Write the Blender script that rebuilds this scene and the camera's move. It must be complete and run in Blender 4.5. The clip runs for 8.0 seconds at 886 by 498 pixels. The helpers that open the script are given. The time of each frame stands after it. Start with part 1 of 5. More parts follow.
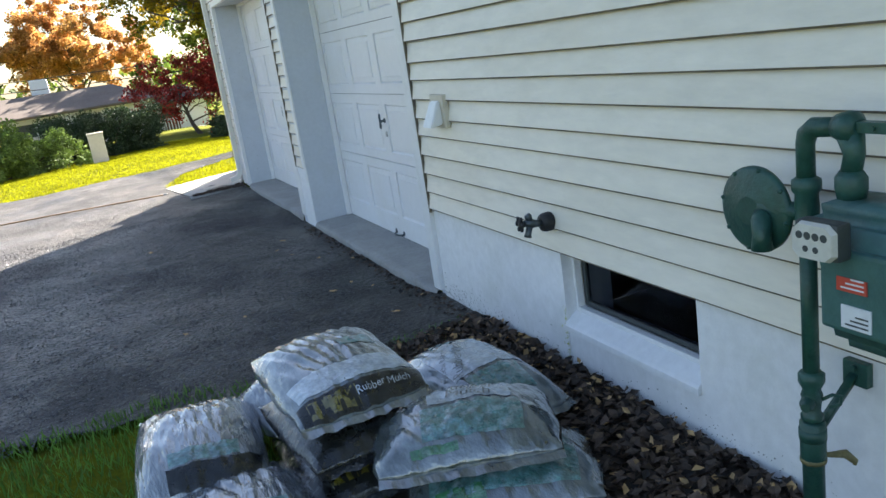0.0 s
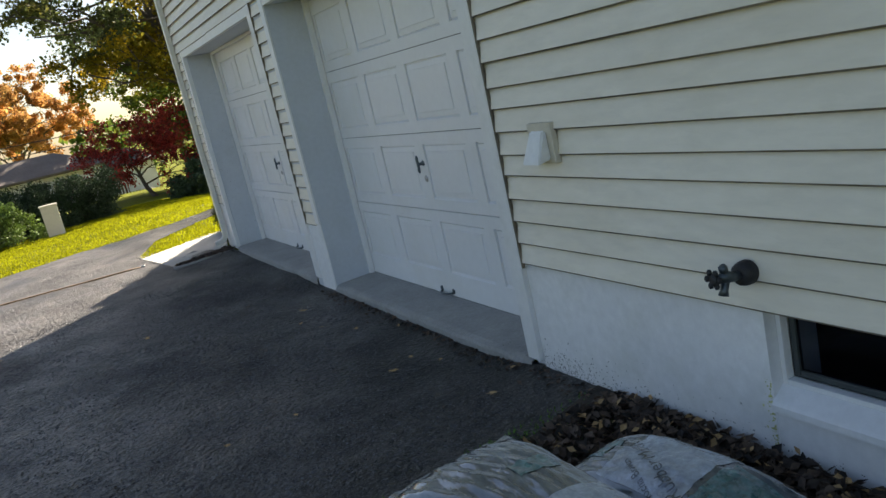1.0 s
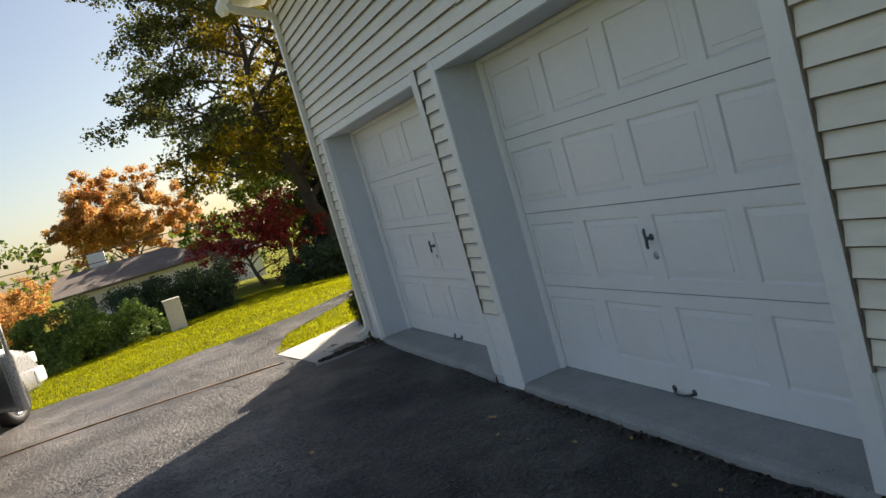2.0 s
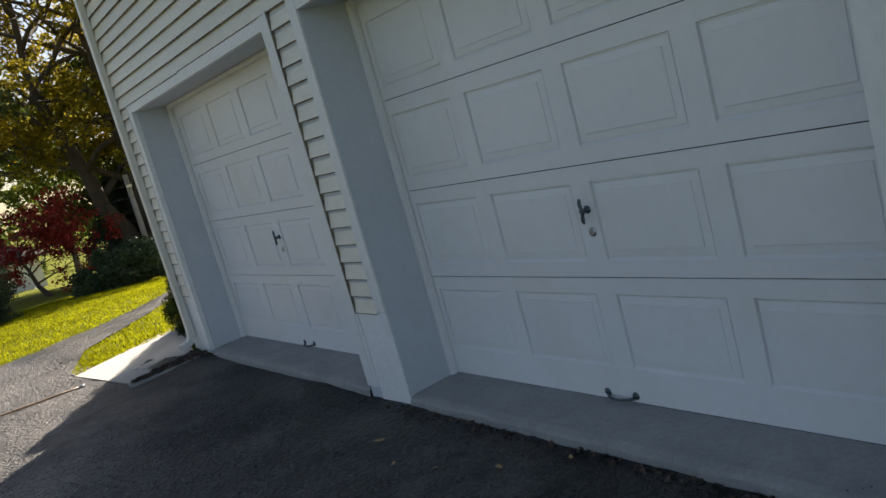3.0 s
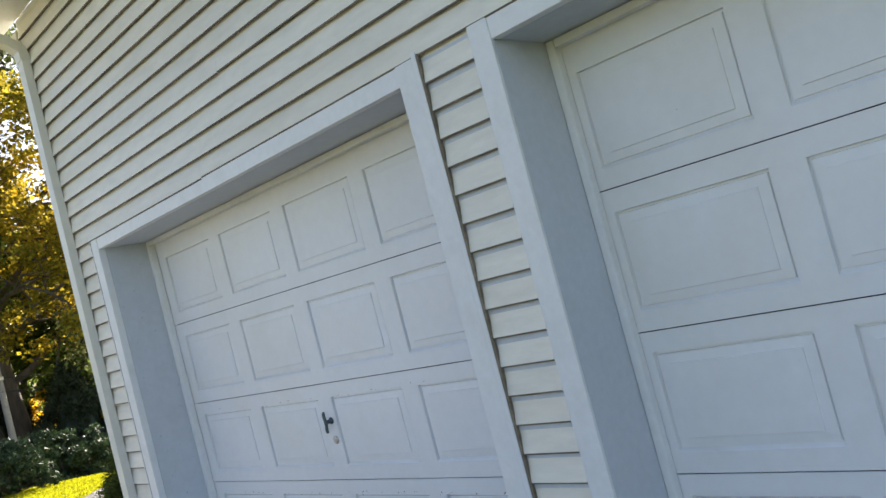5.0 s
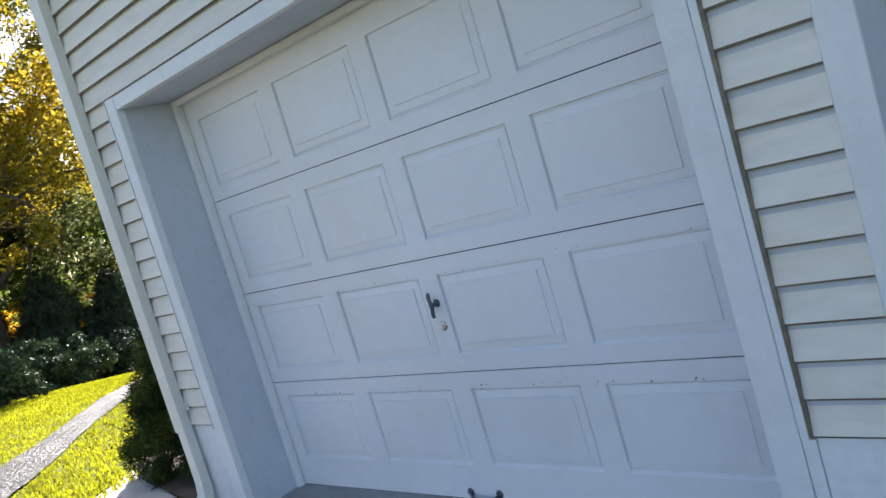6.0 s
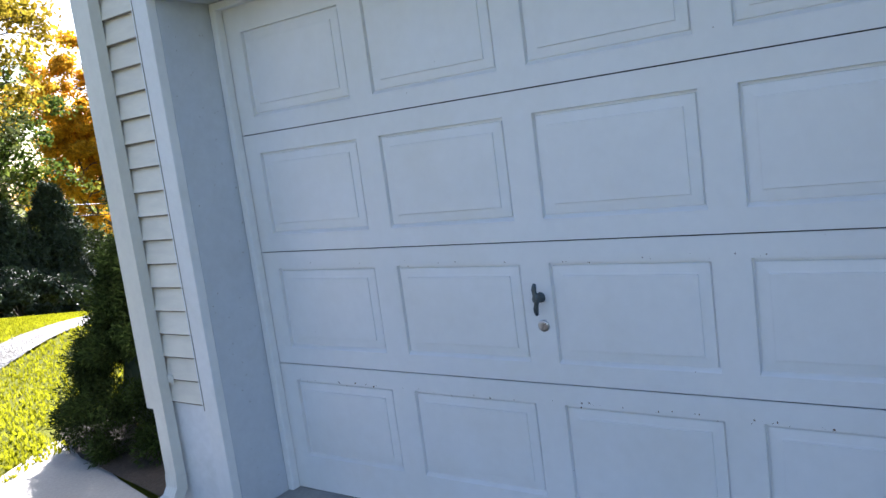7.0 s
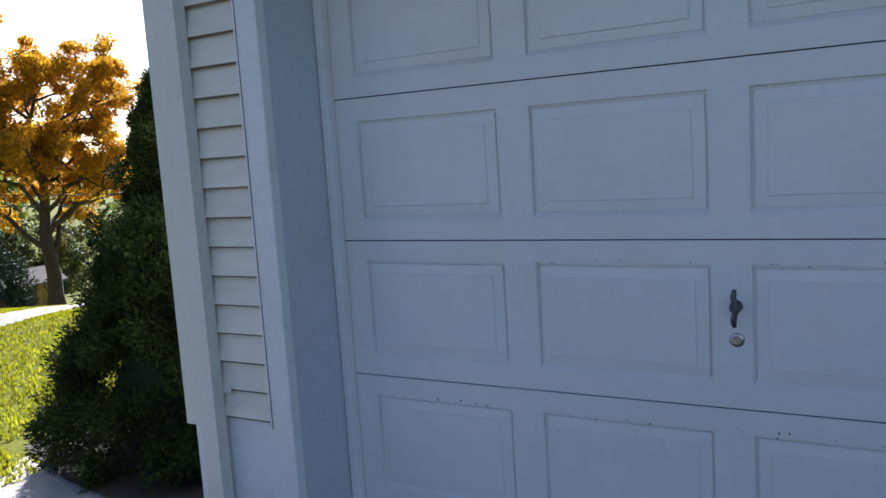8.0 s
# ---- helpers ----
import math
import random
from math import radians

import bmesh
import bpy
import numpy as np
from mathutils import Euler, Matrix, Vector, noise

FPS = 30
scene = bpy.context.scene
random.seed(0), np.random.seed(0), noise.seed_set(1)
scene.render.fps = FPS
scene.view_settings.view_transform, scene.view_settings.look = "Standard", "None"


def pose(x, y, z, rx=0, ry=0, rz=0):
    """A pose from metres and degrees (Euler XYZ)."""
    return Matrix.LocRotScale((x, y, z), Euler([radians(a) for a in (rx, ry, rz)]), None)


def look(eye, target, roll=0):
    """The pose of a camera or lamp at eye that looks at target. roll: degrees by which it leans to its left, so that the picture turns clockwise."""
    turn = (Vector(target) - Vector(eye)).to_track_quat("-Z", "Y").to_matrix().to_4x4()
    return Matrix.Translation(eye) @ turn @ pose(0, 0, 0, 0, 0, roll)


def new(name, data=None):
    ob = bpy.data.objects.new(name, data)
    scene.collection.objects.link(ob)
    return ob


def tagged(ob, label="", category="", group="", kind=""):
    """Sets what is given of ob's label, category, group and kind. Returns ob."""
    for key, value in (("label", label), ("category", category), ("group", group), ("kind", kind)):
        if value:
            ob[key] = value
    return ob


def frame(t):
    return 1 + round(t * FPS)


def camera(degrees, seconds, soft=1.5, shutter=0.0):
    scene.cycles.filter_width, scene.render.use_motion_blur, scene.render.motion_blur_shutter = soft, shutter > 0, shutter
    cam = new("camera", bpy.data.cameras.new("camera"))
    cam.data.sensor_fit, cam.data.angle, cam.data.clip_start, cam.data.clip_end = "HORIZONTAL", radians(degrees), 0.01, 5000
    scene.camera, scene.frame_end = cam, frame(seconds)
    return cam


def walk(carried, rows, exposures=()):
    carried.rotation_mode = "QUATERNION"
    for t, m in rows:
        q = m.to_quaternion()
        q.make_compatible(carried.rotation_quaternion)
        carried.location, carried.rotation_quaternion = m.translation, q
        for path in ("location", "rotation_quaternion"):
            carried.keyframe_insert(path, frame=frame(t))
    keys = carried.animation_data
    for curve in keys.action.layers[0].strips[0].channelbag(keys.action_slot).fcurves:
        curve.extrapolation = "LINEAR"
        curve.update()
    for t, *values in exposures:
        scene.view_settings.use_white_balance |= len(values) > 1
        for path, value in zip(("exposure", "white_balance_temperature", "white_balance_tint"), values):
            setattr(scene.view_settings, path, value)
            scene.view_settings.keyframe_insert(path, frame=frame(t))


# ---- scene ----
cam = camera(59.0, 8.0)
PATH = [
    (0, (-1.598, 0.507, 1.437), (-0.871, 2.297, 0.918), -8.7),
    (0.5, (-1.731, 1.04, 1.463), (-0.945, 2.825, 1.018), -8.8),
    (1, (-1.84, 1.537, 1.463), (-0.987, 3.29, 1.02), -12.9),
    (1.5, (-1.978, 2.082, 1.542), (-1.216, 3.903, 1.223), -15.6),
    (1.7, (-2.074, 2.302, 1.582), (-1.373, 4.163, 1.375), -16.1),
    (2.8, (-2.113, 3.42, 1.44), (-1.188, 5.171, 1.165), -17.2),
    (3, (-2.075, 3.652, 1.451), (-0.95, 5.274, 1.127), -15.5),
    (3.5, (-2.011, 4.144, 1.438), (-0.788, 5.689, 1.098), -15.7),
    (4, (-2.018, 4.691, 1.438), (-0.783, 6.253, 1.252), -11.9),
    (4.2, (-2.041, 4.936, 1.464), (-0.774, 6.481, 1.369), -11.0),
    (5.3, (-2.08, 6.143, 1.449), (-0.599, 7.484, 1.533), -15.8),
    (5.5, (-2.116, 6.336, 1.475), (-0.663, 7.709, 1.53), -15.8),
    (6, (-1.981, 6.895, 1.43), (-0.522, 8.249, 1.238), -16.7),
    (6.5, (-2.016, 7.396, 1.416), (-0.411, 8.557, 1.136), -14.9),
    (7, (-1.979, 7.877, 1.471), (-0.372, 9.037, 1.204), -7.6),
    (7.5, (-2.03, 8.381, 1.466), (-0.355, 9.464, 1.315), -2.0),
    (8, (-2.009, 8.828, 1.402), (-0.269, 9.783, 1.156), -3.7),
]
EXPOSURES = [(0.0, 2.65, 6450, 12), (0.5, 2.3, 6600, 12), (1.0, 1.85, 6850, 12), (1.5, 1.88, 7100, 13), (1.7, 1.6, 7150, 13), (2.2, 1.5, 7000, 13), (3.0, 1.45, 6800, 13), (3.5, 2.12, 6850, 13), (4.0, 2.5, 7100, 15), (5.5, 2.38, 6300, 16), (6.0, 2.32, 6050, 16), (6.5, 2.32, 5750, 16), (7.0, 2.32, 5800, 17), (7.5, 2.03, 5800, 17), (8.0, 1.5, 5500, 18)]
walk(cam, [(t, look(eye, target, roll)) for t, eye, target, roll in PATH], EXPOSURES)

# ---- world and sun ----
SUN_AZ, SUN_EL = 50.0, 31.0          # degrees from +y towards +x, and above the horizon
world = bpy.data.worlds.new("world")
scene.world = world
world.use_nodes = True
wn, wl = world.node_tree.nodes, world.node_tree.links
sky = wn.new("ShaderNodeTexSky")
sky.sky_type = "NISHITA"
sky.sun_disc = False
sky.sun_elevation, sky.sun_rotation = radians(SUN_EL), radians(SUN_AZ)
sky.dust_density = 1.4
wl.new(sky.outputs[0], wn["Background"].inputs[0])
wn["Background"].inputs[1].default_value = 0.05
sun = new("sun", bpy.data.lights.new("sun", "SUN"))
sun.data.energy, sun.data.angle, sun.data.color = 5.0, radians(0.5), (1.0, 0.93, 0.82)
sun_dir = Vector((math.sin(radians(SUN_AZ)) * math.cos(radians(SUN_EL)), math.cos(radians(SUN_AZ)) * math.cos(radians(SUN_EL)), math.sin(radians(SUN_EL))))
sun.matrix_world = look(sun_dir * 60, (0, 0, 0))


# ---- materials ----
def surface(name, base, rough=0.6, var=0.12, fine=40.0, coarse=2.5, bump=0.15, grain=120.0, metal=0.0, stain=None, spots=None, island=0.0, objvar=0.0, spec=0.5, stretch=(1, 1, 1), through_light=0.0, coat=0.0, relief=0.006, sheen=0.0, film=1.5, moss_shade=None):
    """Base colour with variation at two scales, optional stains (colour, amount, scale) and dark spots (colour, scale, share)."""
    m = bpy.data.materials.new(name)
    m.use_nodes = True
    n, l = m.node_tree.nodes, m.node_tree.links
    b = n["Principled BSDF"]
    b.inputs["Metallic"].default_value = metal
    b.inputs["Specular IOR Level"].default_value = spec
    b.inputs["Coat Weight"].default_value = coat
    b.inputs["Coat IOR"].default_value = film
    geo = n.new("ShaderNodeNewGeometry")
    scale = n.new("ShaderNodeMapping")
    scale.inputs["Scale"].default_value = stretch
    l.new(geo.outputs["Position"], scale.inputs["Vector"])
    pos = scale.outputs[0]

    def tex(size, detail=6.0, roughness=0.6):
        t = n.new("ShaderNodeTexNoise")
        t.inputs["Scale"].default_value, t.inputs["Detail"].default_value, t.inputs["Roughness"].default_value = size, detail, roughness
        l.new(pos, t.inputs["Vector"])
        return t.outputs["Fac"]

    def ramp(fac, lo, hi, a=0.0, z=1.0):
        r = n.new("ShaderNodeMapRange")
        r.inputs["From Min"].default_value, r.inputs["From Max"].default_value = lo, hi
        r.inputs["To Min"].default_value, r.inputs["To Max"].default_value = a, z
        l.new(fac, r.inputs["Value"])
        return r.outputs[0]

    def scaled(col, fac):
        s = n.new("ShaderNodeVectorMath")
        s.operation = "SCALE"
        l.new(col, s.inputs[0])
        l.new(fac, s.inputs["Scale"])
        return s.outputs[0]

    def mixed(col, other, fac):
        x = n.new("ShaderNodeMix")
        x.data_type = "RGBA"
        l.new(fac, x.inputs["Factor"])
        l.new(col, x.inputs["A"])
        x.inputs["B"].default_value = (*other, 1)
        return x.outputs["Result"]

    rgb = n.new("ShaderNodeRGB")
    rgb.outputs[0].default_value = (*base, 1)
    col = scaled(rgb.outputs[0], ramp(tex(fine), 0.3, 0.7, 1 - var, 1 + var))
    col = scaled(col, ramp(tex(coarse, 4), 0.3, 0.7, 1 - var, 1 + var))
    for stained in (stain or []):
        colour, amount, size = stained
        col = mixed(col, colour, ramp(tex(size, 5, 0.65), 0.5, 0.72, 0, amount))
    if moss_shade:
        # a dark mossy belt with an uneven border, also painting the house's shade
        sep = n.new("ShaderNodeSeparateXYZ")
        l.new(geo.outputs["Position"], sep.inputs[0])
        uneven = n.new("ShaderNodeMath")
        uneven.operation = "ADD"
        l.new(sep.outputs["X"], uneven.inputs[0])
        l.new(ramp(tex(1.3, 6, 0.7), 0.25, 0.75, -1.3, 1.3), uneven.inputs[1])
        col = mixed(col, moss_shade[0], ramp(uneven.outputs[0], moss_shade[1][0], moss_shade[1][1], 0, 0.92))
    if spots:
        v = n.new("ShaderNodeTexVoronoi")
        v.inputs["Scale"].default_value = spots[1]
        l.new(pos, v.inputs["Vector"])
        col = mixed(col, spots[0], ramp(v.outputs["Distance"], spots[2], spots[2] * 0.5, 0, 1))
    if island:
        col = scaled(col, ramp(geo.outputs["Random Per Island"], 0, 1, 1 - island, 1 + island))
    if objvar:
        oi = n.new("ShaderNodeObjectInfo")
        col = scaled(col, ramp(oi.outputs["Random"], 0, 1, 1 - objvar, 1 + objvar))
    l.new(col, b.inputs["Base Color"])
    l.new(ramp(tex(fine * 0.7), 0.3, 0.7, max(rough - 0.1, 0.02), min(rough + 0.1, 1.0)), b.inputs["Roughness"])
    if sheen:
        l.new(ramp(tex(sheen, 5), 0.35, 0.65, rough - 0.24, rough + 0.16), b.inputs["Roughness"])
    if bump:
        bp = n.new("ShaderNodeBump")
        bp.inputs["Strength"].default_value, bp.inputs["Distance"].default_value = bump, relief
        l.new(tex(grain, 3), bp.inputs["Height"])
        l.new(bp.outputs[0], b.inputs["Normal"])
        l.new(bp.outputs[0], b.inputs["Coat Normal"])
    if through_light:
        b.inputs["Transmission Weight"].default_value = 0.0
        tr = n.new("ShaderNodeBsdfTranslucent")
        l.new(col, tr.inputs["Color"])
        mx = n.new("ShaderNodeMixShader")
        mx.inputs[0].default_value = through_light
        l.new(b.outputs[0], mx.inputs[1])
        l.new(tr.outputs[0], mx.inputs[2])
        l.new(mx.outputs[0], n["Material Output"].inputs["Surface"])
    return m


M = {
    "siding": surface("cream_vinyl", (0.81, 0.76, 0.655), 0.45, 0.05, 30, 1.2, 0.05, 60, stain=[((0.66, 0.58, 0.42), 0.35, 2.2), ((0.52, 0.50, 0.42), 0.25, 14)], objvar=0.03, stretch=(1, 0.25, 1)),
    # dark brown that paints in the shade under laps and beside trim
    "siding_shade": surface("shaded_vinyl_edge", (0.17, 0.14, 0.10), 0.7, 0.35, 30, 3, 0.1, 60, stretch=(1, 0.2, 1)),
    "parge": surface("painted_parging", (0.80, 0.80, 0.80), 0.75, 0.05, 25, 1.5, 0.2, 45, stain=[((0.5, 0.52, 0.45), 0.35, 3.0)]),
    "trim": surface("white_trim", (0.80, 0.80, 0.79), 0.45, 0.03, 30, 1.5, 0.04, 60, stain=[((0.55, 0.56, 0.5), 0.25, 6)]),
    "cream_metal": surface("cream_painted_metal", (0.74, 0.72, 0.65), 0.4, 0.03, 30, 1.5, 0.03, 60, stain=[((0.5, 0.5, 0.44), 0.25, 6)]),
    # greyer and bluer than the trim
    "jamb": surface("grey_white_jamb", (0.57, 0.60, 0.64), 0.55, 0.04, 30, 1.5, 0.15, 60, stain=[((0.5, 0.52, 0.5), 0.3, 5)]),
    "door": surface("white_door_enamel", (0.80, 0.80, 0.80), 0.38, 0.02, 20, 1.0, 0.05, 200, stain=[((0.66, 0.62, 0.50), 0.25, 1.3)], spots=((0.25, 0.2, 0.15), 9.0, 0.02)),
    "concrete": surface("concrete", (0.32, 0.315, 0.30), 0.85, 0.12, 60, 3, 0.5, 140, stain=[((0.22, 0.22, 0.2), 0.5, 5)]),
    "slab": surface("light_concrete", (0.44, 0.42, 0.38), 0.85, 0.1, 60, 2, 0.4, 140, stain=[((0.3, 0.28, 0.24), 0.4, 4)]),
    # the last argument darkens the asphalt near the house, moss and painted shade together
    "asphalt": surface("worn_asphalt", (0.088, 0.079, 0.071), 0.54, 0.6, 30, 1.1, 1.0, 30, spec=0.4, stain=[((0.012, 0.013, 0.016), 0.95, 0.8), ((0.12, 0.11, 0.105), 0.6, 1.9), ((0.012, 0.013, 0.012), 0.85, 9.0)], spots=((0.24, 0.23, 0.22), 60.0, 0.2), relief=0.028, sheen=0.8, moss_shade=((0.008, 0.010, 0.008), (-1.6, 0.3))),
    "soil": surface("lawn_soil", (0.125, 0.135, 0.010), 0.95, 0.3, 30, 0.5, 0.8, 60, stain=[((0.09, 0.075, 0.02), 0.5, 2.0)], spec=0.05),
    "dirt": surface("bed_soil", (0.05, 0.038, 0.027), 0.95, 0.35, 50, 4, 1.0, 70),
    "grass": surface("grass_blade", (0.22, 0.225, 0.006), 0.7, 0.25, 5, 0.6, 0, island=0.45, through_light=0.6, spec=0.15),
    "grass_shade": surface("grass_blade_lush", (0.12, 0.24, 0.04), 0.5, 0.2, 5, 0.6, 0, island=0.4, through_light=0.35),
    "leaf_litter": surface("dry_oak_leaf", (0.075, 0.05, 0.034), 0.7, 0.3, 60, 8, 0.2, 90, island=0.95, through_light=0.1),
    "leaf_tan": surface("fallen_tan_leaf", (0.42, 0.27, 0.12), 0.6, 0.2, 60, 8, 0.2, 90, island=0.4, through_light=0.15),
    "metal_dark": surface("dark_handle_metal", (0.10, 0.12, 0.13), 0.4, 0.2, 80, 10, 0.1, 150, metal=0.7),
    "steel": surface("galvanised_steel", (0.5, 0.5, 0.5), 0.35, 0.15, 60, 10, 0.1, 100, metal=1.0),
    "black": surface("black_rubber", (0.02, 0.02, 0.022), 0.6, 0.2, 60, 10, 0.4, 100),
    "gas_green": surface("green_gas_paint", (0.022, 0.082, 0.064), 0.42, 0.2, 40, 6, 0.35, 90, stain=[((0.015, 0.045, 0.04), 0.6, 12)]),
    "gas_body": surface("green_meter_casting", (0.05, 0.13, 0.12), 0.5, 0.12, 40, 6, 0.3, 120, stain=[((0.05, 0.10, 0.09), 0.4, 9)]),
    "dial": surface("dial_plastic", (0.62, 0.61, 0.55), 0.4, 0.08, 40, 6, 0.05, 90),
    "label_white": surface("paper_label", (0.72, 0.74, 0.76), 0.5, 0.05, 50, 8, 0, 90),
    "label_red": surface("red_sticker", (0.55, 0.08, 0.05), 0.45, 0.08, 50, 8, 0, 90),
    "print_dark": surface("print_ink", (0.05, 0.06, 0.06), 0.5, 0.1, 50, 8, 0, 90),
    "vent_white": surface("white_vent_plastic", (0.78, 0.78, 0.76), 0.4, 0.04, 30, 5, 0.05, 90),
    "vent_tan": surface("tan_vent_plate", (0.62, 0.57, 0.46), 0.5, 0.06, 30, 5, 0.05, 90),
    # near-black that stands for the darkness of an unlit room
    "dark_void": surface("unlit_room_black", (0.008, 0.008, 0.01), 0.9, 0.2, 5, 1, 0),
    "roof": surface("asphalt_shingle", (0.15, 0.12, 0.10), 0.9, 0.15, 12, 1, 0.6, 40),
    "roof_near": surface("grey_shingle", (0.12, 0.12, 0.12), 0.9, 0.15, 12, 1, 0.6, 40),
    "bark": surface("bark", (0.075, 0.058, 0.042), 0.9, 0.3, 12, 2, 1.0, 25, stretch=(1, 1, 0.25)),
    "leaf_yellow": surface("yellow_green_leaf", (0.27, 0.21, 0.018), 0.6, 0.3, 3.0, 0.32, 0, island=0.4, through_light=0.6, spec=0.2, stain=[((0.50, 0.31, 0.015), 0.9, 0.36), ((0.07, 0.105, 0.02), 0.7, 0.27)]),
    "leaf_oak": surface("dull_oak_leaf", (0.085, 0.105, 0.035), 0.6, 0.3, 3.0, 0.4, 0, island=0.5, through_light=0.45, spec=0.25, stain=[((0.26, 0.20, 0.03), 0.7, 0.55)]),
    "leaf_green": surface("green_leaf", (0.075, 0.115, 0.02), 0.6, 0.3, 3.0, 0.4, 0, island=0.5, through_light=0.5, spec=0.2, stain=[((0.34, 0.26, 0.03), 0.7, 0.4)]),
    "leaf_orange": surface("orange_leaf", (0.60, 0.34, 0.014), 0.6, 0.25, 3.0, 0.4, 0, island=0.35, through_light=0.62, spec=0.2),
    "leaf_rust": surface("rust_leaf", (0.54, 0.29, 0.095), 0.6, 0.25, 3.0, 0.4, 0, island=0.35, through_light=0.55, spec=0.2, stain=[((0.15, 0.16, 0.05), 0.7, 0.25)]),
    "leaf_red": surface("red_maple_leaf", (0.30, 0.035, 0.03), 0.6, 0.4, 3.0, 0.8, 0, island=0.6, through_light=0.45, spec=0.2),
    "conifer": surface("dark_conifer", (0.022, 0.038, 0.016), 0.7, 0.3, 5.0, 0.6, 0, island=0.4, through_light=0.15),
    "juniper": surface("juniper", (0.14, 0.21, 0.035), 0.7, 0.3, 5.0, 0.8, 0, island=0.45, through_light=0.2),
    "spruce": surface("dwarf_spruce", (0.034, 0.050, 0.012), 0.8, 0.5, 9.0, 4.0, 0, island=0.45, through_light=0.12, spec=0.05),
    "hedge": surface("dark_hedge", (0.03, 0.055, 0.018), 0.7, 0.3, 5.0, 0.8, 0, island=0.45, through_light=0.15),
    "far_white": surface("white_siding_far", (0.75, 0.76, 0.78), 0.6, 0.04, 5, 0.5, 0),
    "box_tan": surface("tan_pedestal", (0.50, 0.46, 0.38), 0.5, 0.05, 20, 3, 0.05),
    "hose": surface("orange_hose", (0.38, 0.23, 0.12), 0.5, 0.1, 30, 3, 0),
    "shed": surface("brown_shed", (0.13, 0.08, 0.05), 0.8, 0.15, 8, 1, 0.2),
    "shed_yellow": surface("yellow_shed_wall", (0.42, 0.27, 0.07), 0.8, 0.1, 8, 1, 0.2),
    "pole": surface("weathered_pole", (0.35, 0.32, 0.28), 0.8, 0.12, 12, 2, 0.3),
    "wire": surface("black_cable", (0.03, 0.03, 0.03), 0.6, 0.1, 5, 1, 0),
}
glass = bpy.data.materials.new("window_glass")
glass.use_nodes = True
_g = glass.node_tree.nodes["Principled BSDF"]
_g.inputs["Base Color"].default_value = (0.22, 0.25, 0.30, 1)
_g.inputs["IOR"].default_value = 1.2
_g.inputs["Roughness"].default_value, _g.inputs["Transmission Weight"].default_value = 0.03, 1.0
M["glass"] = glass


# ---- builders ----
def box(bm, x0, x1, y0, y1, z0, z1, bevel=0.0):
    r = bmesh.ops.create_cube(bm, size=1.0)
    vs = r["verts"]
    for v in vs:
        v.co = Vector((x0 + (v.co.x + 0.5) * (x1 - x0), y0 + (v.co.y + 0.5) * (y1 - y0), z0 + (v.co.z + 0.5) * (z1 - z0)))
    if bevel:
        es = {e for v in vs for e in v.link_edges}
        bmesh.ops.bevel(bm, geom=list(es), offset=bevel, segments=2, affect="EDGES", profile=0.6)
    return vs


def tube(bm, pts, r, seg=12, caps=True):
    """A pipe of radius r (a number or one a point) along points."""
    pts = [Vector(p) for p in pts]
    rs = r if isinstance(r, (list, tuple)) else [r] * len(pts)
    rings, side = [], None
    for i, p in enumerate(pts):
        d = (pts[min(i + 1, len(pts) - 1)] - pts[max(i - 1, 0)]).normalized()
        if side is None:
            side = d.orthogonal().normalized()
        side = (side - d * side.dot(d)).normalized()
        up = d.cross(side)
        rings.append([bm.verts.new(p + rs[i] * (math.cos(a) * side + math.sin(a) * up)) for a in (2 * math.pi * k / seg for k in range(seg))])
    for a, b in zip(rings, rings[1:]):
        for k in range(seg):
            f = bm.faces.new((a[k], a[(k + 1) % seg], b[(k + 1) % seg], b[k]))
            f.smooth = True
    if caps:
        bm.faces.new(rings[0][::-1])
        bm.faces.new(rings[-1])


def lathe(bm, at, axis, profile, seg=24):
    """Rings (distance along axis, radius) turned round an axis through a point."""
    axis = Vector(axis).normalized()
    tube_pts = [Vector(at) + axis * d for d, _ in profile]
    side = axis.orthogonal().normalized()
    up = axis.cross(side)
    rings = [[bm.verts.new(p + max(r, 1e-4) * (math.cos(a) * side + math.sin(a) * up)) for a in (2 * math.pi * k / seg for k in range(seg))] for p, (_, r) in zip(tube_pts, profile)]
    for a, b in zip(rings, rings[1:]):
        for k in range(seg):
            f = bm.faces.new((a[k], a[(k + 1) % seg], b[(k + 1) % seg], b[k]))
            f.smooth = True
    bm.faces.new(rings[0][::-1])
    bm.faces.new(rings[-1])


def finish(bm, name, material):
    bmesh.ops.recalc_face_normals(bm, faces=bm.faces)
    me = bpy.data.meshes.new(name)
    bm.to_mesh(me)
    bm.free()
    me.materials.append(material)
    return me


def thing(name, at, label, category, group="", kind=""):
    """An Empty at a thing's base."""
    ob = new(name)
    ob.empty_display_size = 0.05
    ob.location = at
    return tagged(ob, label, category, group, kind)


def under(ob, parent):
    """Parents ob, whose mesh is in world places, to a thing (an Empty) or to a part of one."""
    ob.parent = parent
    if parent.type == "EMPTY":
        ob.matrix_parent_inverse = Matrix.Translation(parent.location).inverted()
    return ob


def part(name, bm, material, parent, label=""):
    ob = new(name, finish(bm, name, material))
    under(ob, parent)
    return tagged(ob, label)


def solid(name, bm, material, label, category, kind="structure", group=""):
    return tagged(new(name, finish(bm, name, material)), label, category, group, kind)


def boxed(x0, x1, y0, y1, z0, z1, bevel=0.0):
    bm = bmesh.new()
    box(bm, x0, x1, y0, y1, z0, z1, bevel)
    return bm


